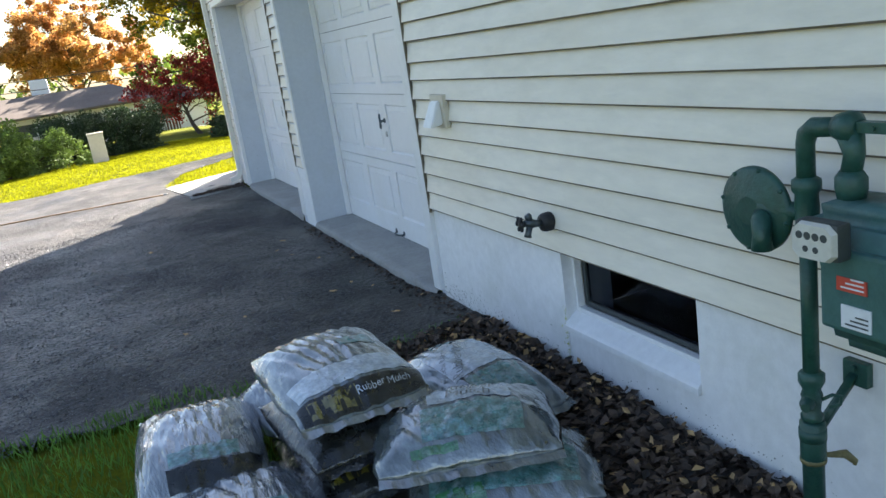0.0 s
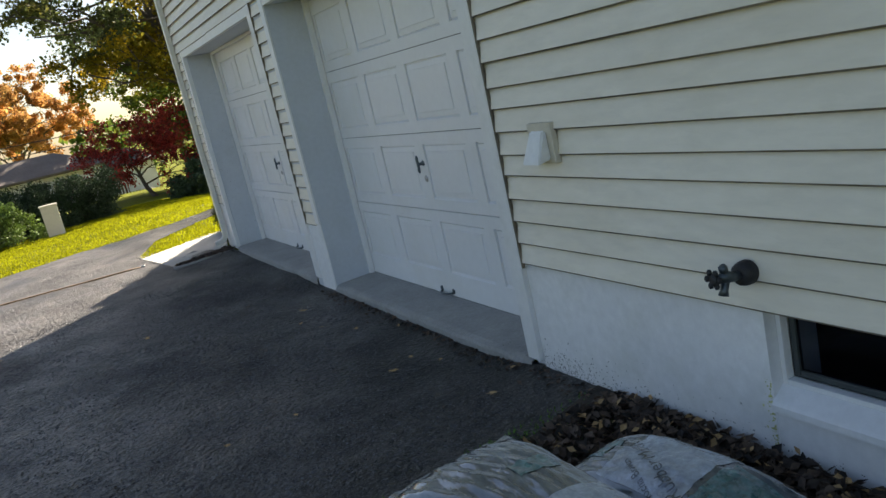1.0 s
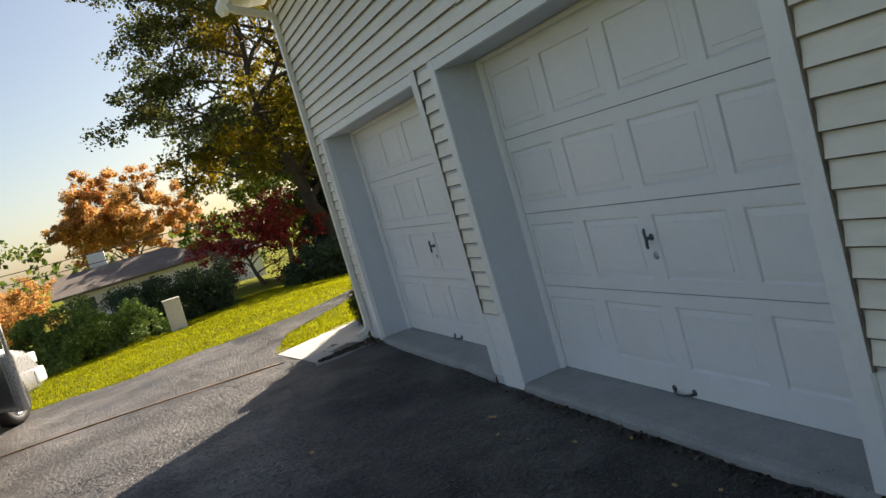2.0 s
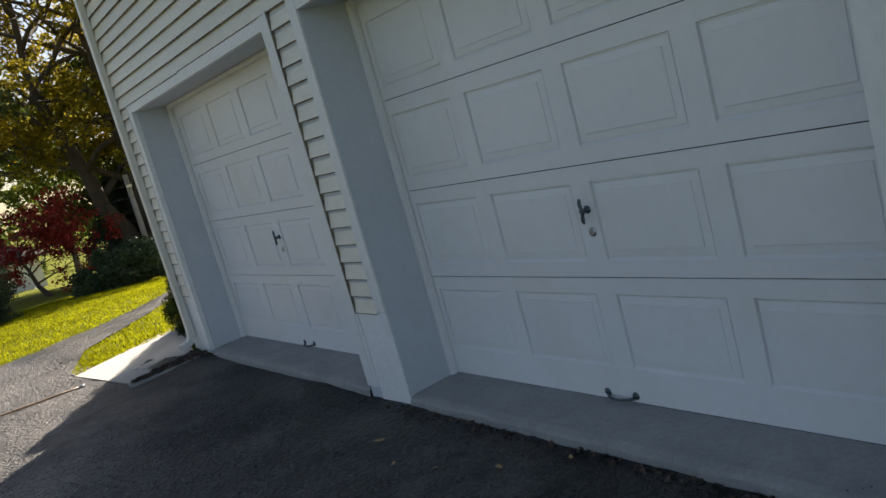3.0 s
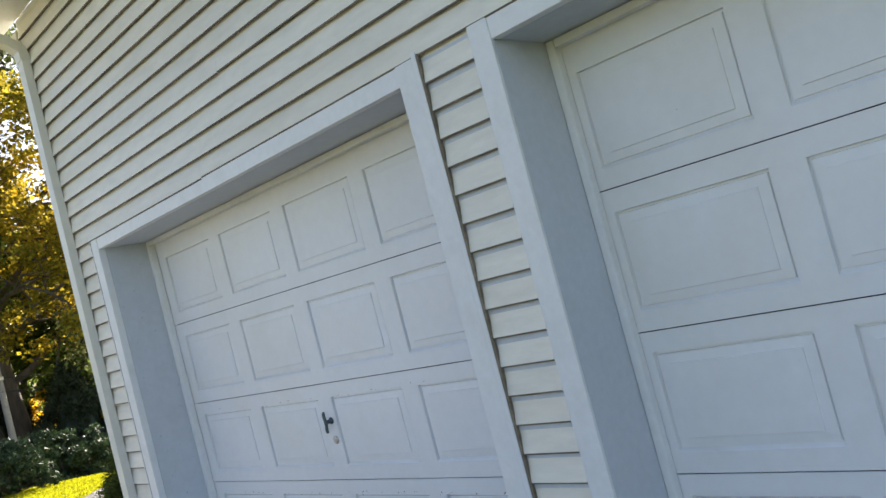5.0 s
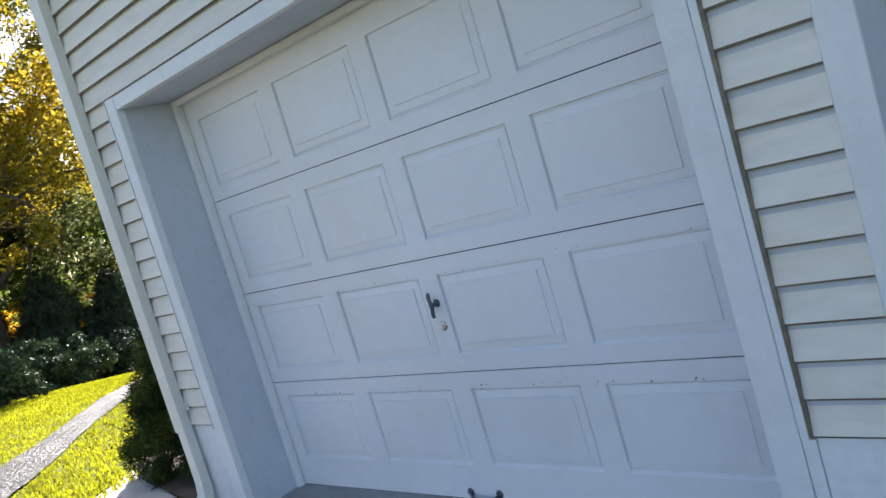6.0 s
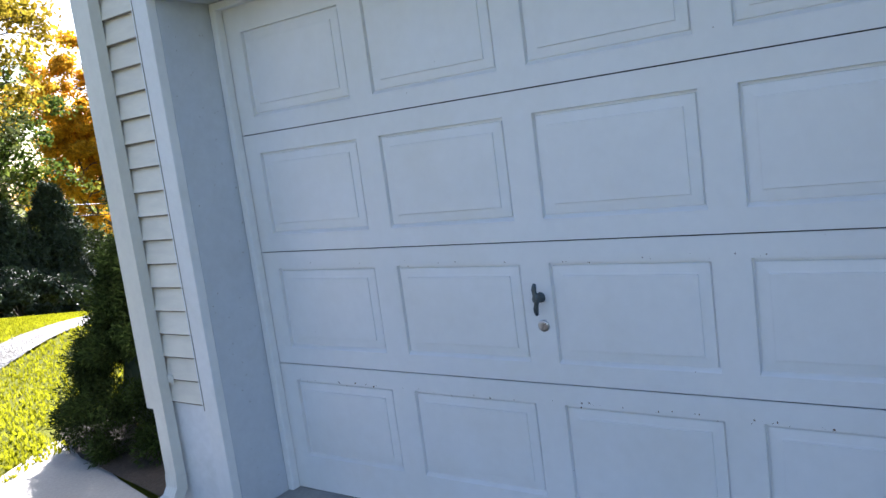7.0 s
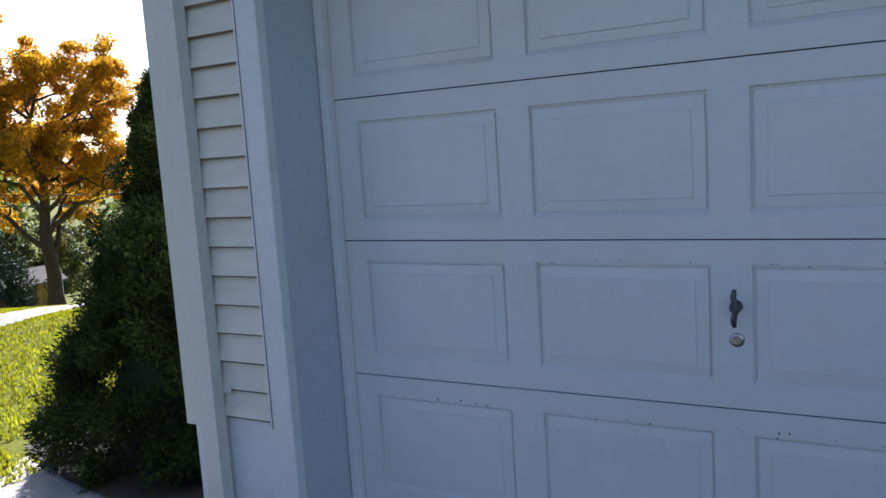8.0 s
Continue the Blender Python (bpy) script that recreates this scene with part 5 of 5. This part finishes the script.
conifer("dwarf_spruce", "dense cone-shaped dwarf spruce beside the house corner", 0.86, 11.92, 1.92, 0.73, 230000, 0.024, "spruce", 1)
for k, (x, y, h, r) in enumerate(((7.6, 32.6, 3.6, 1.9), (9.5, 32.2, 3.4, 1.9), (11.2, 32.4, 4.2, 2.0), (6.0, 36.0, 4.0, 2.2))):
    conifer("conifer", "dark green conifer at the edge of the wood", x, y, h, r, 14000, 0.15, "conifer", 20 + k)


def shrub(name, label, x, y, rx, ry, high, count, size, mat, clumps, seed, boxy=False, droop=0.0):
    rs = random.Random(seed)
    z0 = ground_z(x, y)
    ob = thing(name, (x, y, z0), label, "hedge" if boxy else "shrub")
    cs, rr = [], []
    while len(cs) < clumps:
        u, v, w = rs.uniform(-1, 1), rs.uniform(-1, 1), rs.random()
        if boxy or u * u + v * v + w * w < 1:
            e = 1 + 0.15 * noise.noise((u * 3, v * 3, w * 3 + seed))
            cs.append((x + u * rx * e, y + v * ry * e, z0 + 0.05 + w * high * 0.9 * e))
            rr.append(min(rx, high) * rs.uniform(0.14, 0.26))
    bm = bmesh.new()
    for c in cs[:24]:
        tube(bm, [(x + (c[0] - x) * 0.15, y + (c[1] - y) * 0.15, z0 - 0.05), (x + (c[0] - x) * 0.6, y + (c[1] - y) * 0.6, z0 + (c[2] - z0) * 0.5), c], [0.02, 0.014, 0.006], 5, False)
    part("woody_base", bm, M["bark"], ob)
    leaves = new("foliage", leaf_cloud("foliage", cs, rr, count, size, M[mat], 0.8 if droop else 0.0))
    under(leaves, ob)
    return ob


shrub("juniper_shrub", "spreading green juniper shrub on the lawn", -4.1, 21.3, 2.4, 1.2, 1.25, 42000, 0.06, "juniper", 130, 2, droop=1)
shrub("juniper_shrub", "spreading green juniper shrub on the lawn", -7.4, 21.8, 2.0, 1.1, 1.2, 26000, 0.06, "juniper", 110, 4, droop=1)
shrub("hedge", "clipped dark green hedge in front of a white house", -1.5, 23.4, 1.5, 0.8, 1.2, 42000, 0.05, "hedge", 240, 5, True)
shrub("yew_shrub", "rounded dark green shrub at the lawn's edge", 2.7, 24.4, 1.2, 1.0, 1.2, 9000, 0.09, "hedge", 70, 6)
shrub("yew_shrub", "rounded dark green shrub under the tall tree", 5.2, 27.5, 1.6, 1.1, 1.3, 9000, 0.1, "hedge", 70, 7)
shrub("yew_shrub", "low dark shrub under the trees", 8.0, 29.0, 1.9, 1.2, 1.2, 8000, 0.11, "conifer", 70, 8)

# ---- pedestal box, poles and cables ----
ped = thing("utility_pedestal", (-1.65, 20.4, ground_z(-1.65, 20.4)), "tan metal utility pedestal on the lawn", "utility box")
zb = ground_z(-1.65, 20.4)
part("cabinet", boxed(-1.82, -1.48, 20.25, 20.55, zb - 0.05, zb + 0.66, 0.012), M["box_tan"], ped)
part("cap", boxed(-1.835, -1.465, 20.235, 20.565, zb + 0.661, zb + 0.70, 0.012), M["box_tan"], ped, "overhanging cap")
pl = thing("utility_pole", (5.4, 31.7, ground_z(5.4, 31.7)), "slender pale weathered wooden pole", "pole")
bm = bmesh.new()
tube(bm, [(5.4, 31.7, ground_z(5.4, 31.7) - 0.3), (5.42, 31.7, 2.4)], [0.11, 0.085], 10)
part("shaft", bm, M["pole"], pl)
bm = bmesh.new()
box(bm, 5.33, 5.51, 31.58, 31.64, 1.95, 2.05, 0.01)
part("bracket", bm, M["steel"], pl)


def cable(a, b, sag, label):
    a, b = Vector(a), Vector(b)
    ob = thing("power_cable", a, label, "cable", "overhead cables")
    bm = bmesh.new()
    tube(bm, [a.lerp(b, k / 24) - Vector((0, 0, 4 * sag * (k / 24) * (1 - k / 24))) for k in range(25)], 0.018, 5)
    part("strand", bm, M["wire"], ob)


for dz in (0.0, -0.42):
    cable((5.41, 31.62, 2.02 + dz), (-24.0, 52.0, 3.4 + dz), 0.3, "thin black overhead cable above the far lawn")
    cable((5.41, 31.62, 2.02 + dz), (48.0, 52.0, 2.0 + dz), 1.6, "thin black overhead cable above the far road")

# ---- parked car with an open door ----
def parked_car(x, y, heading):
    """Built nose towards +x round the near front wheel, then turned to its heading."""
    zg = ground_z(x, y) + 0.015
    place = pose(x, y, zg, 0, 0, heading)
    car = thing("car", (x, y, zg), "silver estate car parked on the driveway, front door open", "car")
    paint = surface("silver_car_paint", (0.42, 0.42, 0.42), 0.3, 0.03, 60, 2, 0.0, metal=0.5, coat=0.8)
    rubber, dark_glass = M["black"], M["print_dark"]

    def piece(name, bm, mat, parent, label=""):
        for v in bm.verts:
            v.co = place @ v.co
        return part(name, bm, mat, parent, label)

    side = [(-3.55, 0.30), (-3.62, 0.75), (-3.55, 1.02), (-3.30, 1.48), (-2.6, 1.58), (-1.5, 1.56), (-0.75, 1.08), (0.1, 1.02), (0.62, 0.86), (0.78, 0.62), (0.74, 0.30)]
    bm = bmesh.new()
    rows = []
    for yy, sq in ((0.02, 0.94), (0.10, 1.0), (1.60, 1.0), (1.68, 0.94)):
        rows.append([bm.verts.new((px, yy + (0.16 if pz > 1.2 else 0.0) * (1 if yy < 0.8 else -1), 0.3 + (pz - 0.3) * sq)) for px, pz in side])
    for p, q in zip(rows, rows[1:]):
        for k in range(len(side)):
            j = (k + 1) % len(side)
            bm.faces.new((p[k], p[j], q[j], q[k]))
    bm.faces.new(rows[0][::-1]), bm.faces.new(rows[-1])
    bmesh.ops.bevel(bm, geom=list(bm.edges), offset=0.035, segments=2, affect="EDGES")
    for f in bm.faces:
        f.smooth = True
    body = piece("body", bm, paint, car)
    for x0, x1 in ((-3.2, -2.45), (-2.35, -1.45)):
        piece("window", boxed(x0, x1, 0.085, 0.15, 1.08, 1.42, 0.02), dark_glass, body, "dark side glass")
    bm = bmesh.new()
    vs = [bm.verts.new(p) for p in ((-0.80, 0.16, 1.13), (-0.80, 1.54, 1.13), (-1.42, 1.42, 1.53), (-1.42, 0.28, 1.53))]
    lo = [bm.verts.new(v.co + Vector((0.02, 0, 0.02))) for v in vs]
    bm.faces.new(vs[::-1]), bm.faces.new(lo)
    for k in range(4):
        bm.faces.new((vs[k], vs[(k + 1) % 4], lo[(k + 1) % 4], lo[k]))
    piece("windscreen", bm, dark_glass, body, "dark sloping windscreen")
    piece("bumper", boxed(0.60, 0.86, 0.0, 1.70, 0.36, 0.58, 0.05), M["trim"], body, "pale moulded bumper")
    piece("headlight", boxed(0.56, 0.80, 0.03, 0.42, 0.64, 0.80, 0.03), M["dial"], body, "clear headlight")
    # the body is closed; a dark plate paints in the shaded door opening
    piece("doorway", boxed(-1.72, -0.72, -0.004, 0.03, 0.34, 1.04, 0.02), dark_glass, body, "dark plate for the shaded open doorway")
    for cx in (0.0, -2.65):
        for cy, out in ((0.0, -1), (1.70, 1)):
            bm = bmesh.new()
            lathe(bm, (cx, cy - out * 0.2, 0.32), (0, out, 0), [(0, 0.20), (0.0, 0.30), (0.03, 0.32), (0.18, 0.32), (0.215, 0.30), (0.22, 0.215), (0.19, 0.20)], 28)
            tyre = piece("wheel", bm, rubber, car, "black tyre")
            bm = bmesh.new()
            lathe(bm, (cx, cy + out * 0.002, 0.32), (0, out, 0), [(-0.05, 0.20), (0.008, 0.205), (0.012, 0.185), (-0.01, 0.17), (-0.015, 0.02)], 28)
            for k in range(6):
                a = k * math.pi / 3
                tube(bm, [(cx, cy + out * 0.012, 0.32), (cx + 0.185 * math.cos(a), cy + out * 0.01, 0.32 + 0.185 * math.sin(a))], [0.05, 0.026], 6)
            piece("rim", bm, M["steel"], tyre, "six-spoke alloy rim")
    # the front door stands open on its forward hinges
    hinge = Matrix.Translation((-0.72, -0.02, 0)) @ Matrix.Rotation(radians(58), 4, "Z")
    bm = bmesh.new()
    box(bm, -1.02, 0.0, -0.09, 0.0, 0.34, 1.02, 0.025)
    for p, q in (((-0.02, 1.0), (-0.62, 1.52)), ((-0.62, 1.52), (-1.0, 1.50)), ((-1.0, 1.50), (-1.0, 1.0))):
        tube(bm, [(p[0], -0.045, p[1]), (q[0], -0.045, q[1])], 0.028, 6)
    for v in bm.verts:
        v.co = hinge @ v.co
    door = piece("door", bm, paint, car, "silver door standing open")
    bm = boxed(-0.92, -0.12, 0.002, 0.022, 0.40, 0.95, 0.008)
    for v in bm.verts:
        v.co = hinge @ v.co
    piece("door_trim", bm, M["steel"], door, "grey inner door lining")
    return car


parked_car(-3.98, 14.02, 66)

# ---- neighbouring house ----
hz = -1.75
nb = thing("neighbour_house", (-8, 52, hz), "low white ranch house with a brown shingle roof", "house")
part("wall", boxed(-6.3, 2.0, 51.2, 57, hz - 0.6, 0.42), M["far_white"], nb)
part("wall", boxed(2.01, 5.2, 53.5, 57, hz - 0.6, 0.0), M["far_white"], nb)


def gable_roof(x0, x1, y0, y1, eave, ridge, hip):
    bm = bmesh.new()
    ym = (y0 + y1) / 2
    v = [bm.verts.new(p) for p in ((x0, y0, eave), (x1, y0, eave), (x1, y1, eave), (x0, y1, eave), (x0, ym, ridge), (x1 - hip, ym, ridge))]
    lo = [bm.verts.new(q.co - Vector((0, 0, 0.14))) for q in v[:4]]
    for f in ((0, 1, 5, 4), (1, 2, 5), (2, 3, 4, 5), (3, 0, 4)):
        bm.faces.new([v[i] for i in f])
    for i in range(4):
        bm.faces.new((v[i], v[(i + 1) % 4], lo[(i + 1) % 4], lo[i]))
    bm.faces.new(lo[::-1])
    return bm


roof_n = part("roof", gable_roof(-6.8, 2.5, 50.7, 57.6, 0.5, 1.62, 2.6), M["roof"], nb)
part("roof", gable_roof(1.4, 5.7, 52.9, 57.4, 0.06, 0.95, 1.6), M["roof"], nb)
part("chimney", boxed(-4.6, -3.6, 54.6, 55.4, 1.3, 2.5, 0.03), M["far_white"], roof_n, "pale painted chimney")
for x in (-5.2, -1.6):
    w = part("window", boxed(x - 0.6, x + 0.6, 51.14, 51.25, -0.75, 0.15, 0.01), M["trim"], nb)
    part("pane", boxed(x - 0.52, x + 0.52, 51.12, 51.139, -0.67, 0.07), M["print_dark"], w, "dark glass")
dr = part("door", boxed(2.4, 3.35, 53.42, 53.55, hz - 0.05, 0.05, 0.01), M["shed"], nb, "brown front door")
# porch with railing and a chair in front of the wing
pc = thing("porch", (2.2, 52, hz), "white railed porch of the neighbouring house", "porch")
zz = hz - 0.15
part("deck", boxed(1.7, 4.6, 51.0, 53.4, zz - 0.4, zz + 0.2, 0.01), M["slab"], pc)
part("rail", boxed(1.7, 4.6, 51.0, 51.06, zz + 0.95, zz + 1.02), M["far_white"], pc)
for k in range(16):
    part("baluster", boxed(1.72 + 0.18 * k, 1.78 + 0.18 * k, 51.005, 51.055, zz + 0.2, zz + 0.95), M["far_white"], pc)
ch = thing("garden_chair", (0.6, 45.0, ground_z(0.6, 45.0)), "white wooden garden chair on the lawn", "chair")
cz = ground_z(0.6, 45.0)
part("seat", boxed(0.2, 1.0, 44.6, 45.2, cz + 0.4, cz + 0.46, 0.01), M["far_white"], ch)
for k in range(5):
    part("slat", boxed(0.22 + 0.16 * k, 0.33 + 0.16 * k, 45.2, 45.25, cz + 0.46, cz + 1.15), M["far_white"], ch)
for x in (0.2, 0.93):
    for y in (44.6, 45.13):
        part("leg", boxed(x, x + 0.07, y, y + 0.07, cz - 0.03, cz + 0.4), M["far_white"], ch)

# ---- garden shed beyond the far road ----
sx, sy = 30.4, 59.5
sz = ground_z(sx, sy)
sh = thing("shed", (sx, sy, sz), "small brown and yellow garden shed with a cross-braced door", "shed")
part("wall", boxed(sx - 3.0, sx + 0.9, sy - 1.2, sy + 1.5, sz - 0.3, sz + 1.9), M["shed"], sh)
part("wall", boxed(sx + 0.3, sx + 2.2, sy - 1.23, sy + 1.5, sz - 0.3, sz + 1.9), M["shed_yellow"], sh, "yellow boarded front")
part("roof", gable_roof(sx - 3.3, sx + 2.5, sy - 1.6, sy + 1.9, sz + 1.95, sz + 2.9, 0.0), M["roof"], sh)
sd = part("door", boxed(sx + 0.75, sx + 1.75, sy - 1.29, sy - 1.235, sz, sz + 1.75, 0.01), M["shed_yellow"], sh)
bm = bmesh.new()
for a, b in (((0.8, 0.05), (1.7, 1.7)), ((1.7, 0.05), (0.8, 1.7))):
    tube(bm, [(sx + a[0], sy - 1.31, sz + a[1]), (sx + b[0], sy - 1.31, sz + b[1])], 0.05, 4)
part("brace", bm, M["shed"], sd, "brown cross brace")

# ---- far woods closing the view ----
cs, rr = [], []
for k in range(420):
    az = radians(random.uniform(-75, 100))
    d = random.uniform(95, 150)
    x, y = -2 + d * math.sin(az), 3 + d * math.cos(az)
    z = ground_z(x, y)
    top = 5 + 0.05 * d + 3 * noise.noise((az * 6, 0, 0))
    cs.append((x, y, z + random.random() * top))
    rr.append(random.uniform(2.0, 4.0))
tagged(new("far_woods", leaf_cloud("far_woods", cs, rr, 26000, 1.0, M["leaf_green"])), "distant green and yellow woods", "trees", kind="stuff")


# ---- mildew, moss and rust specks ----
def specks(n, pick, normal, size, mat, name, label):
    pts = [pick() for _ in range(n)]
    nor = [normal] * n
    up = [(normal[2] + random.gauss(0, 1) * (1 - abs(normal[0])), random.gauss(0, 1), random.gauss(0, 1)) for _ in range(n)]
    s = [size * random.uniform(0.3, 1.3) ** 2 for _ in range(n)]
    return tagged(new(name, cards(name, pts, nor, up, [v * 0.8 for v in s], s, mat)), label, "stain", kind="stuff")


mould = surface("black_mildew", (0.05, 0.05, 0.035), 0.9, 0.3, 60, 8, 0.3)
moss = surface("yellow_green_moss", (0.45, 0.46, 0.14), 0.9, 0.3, 60, 8, 0.3)
rust = surface("rust_speck", (0.12, 0.07, 0.04), 0.8, 0.3, 60, 8, 0.1)
specks(1100, lambda: (0.0112, random.choice((random.gauss(4.35, 0.14), random.gauss(4.1, 0.3), random.uniform(3.22, 4.5))), -0.02 + abs(random.gauss(0, 0.06))), (-1, 0, 0), 0.0055, mould, "mildew", "black mildew specks at the foot of the white wall")
specks(700, lambda: (0.0112, random.uniform(1.2, 3.2) if random.random() < 0.5 else random.gauss(2.2, 0.3), -0.02 + abs(random.gauss(0, 0.045))), (-1, 0, 0), 0.005, mould, "mildew", "black mildew specks at the foot of the white wall")
specks(160, lambda: (0.0114, W1 + 0.004 + abs(random.gauss(0, 0.014)), 0.02 + 0.26 * random.random() ** 1.4), (-1, 0, 0), 0.0065, moss, "moss", "yellow-green algae streak beside the basement window")
specks(60, lambda: (DOORX - 0.0006, random.uniform(B0 + 0.1, B1 - 0.1), PTOPS[0] + random.gauss(0.004, 0.006)), (-1, 0, 0), 0.006, rust, "rust_specks", "small rust specks along the lowest door panels")
specks(40, lambda: (DOORX - 0.0006, random.uniform(B0 + 0.1, B1 - 0.1), PTOPS[1] + random.gauss(0.004, 0.008)), (-1, 0, 0), 0.004, rust, "rust_specks", "small rust specks along the lowest door panels")
specks(120, lambda: (random.uniform(0.05, DOORX - 0.05), B1 - 0.0003, random.uniform(0.02, 2.1)), (0, -1, 0), 0.004, rust, "rust_specks", "small dark specks on the painted reveal")
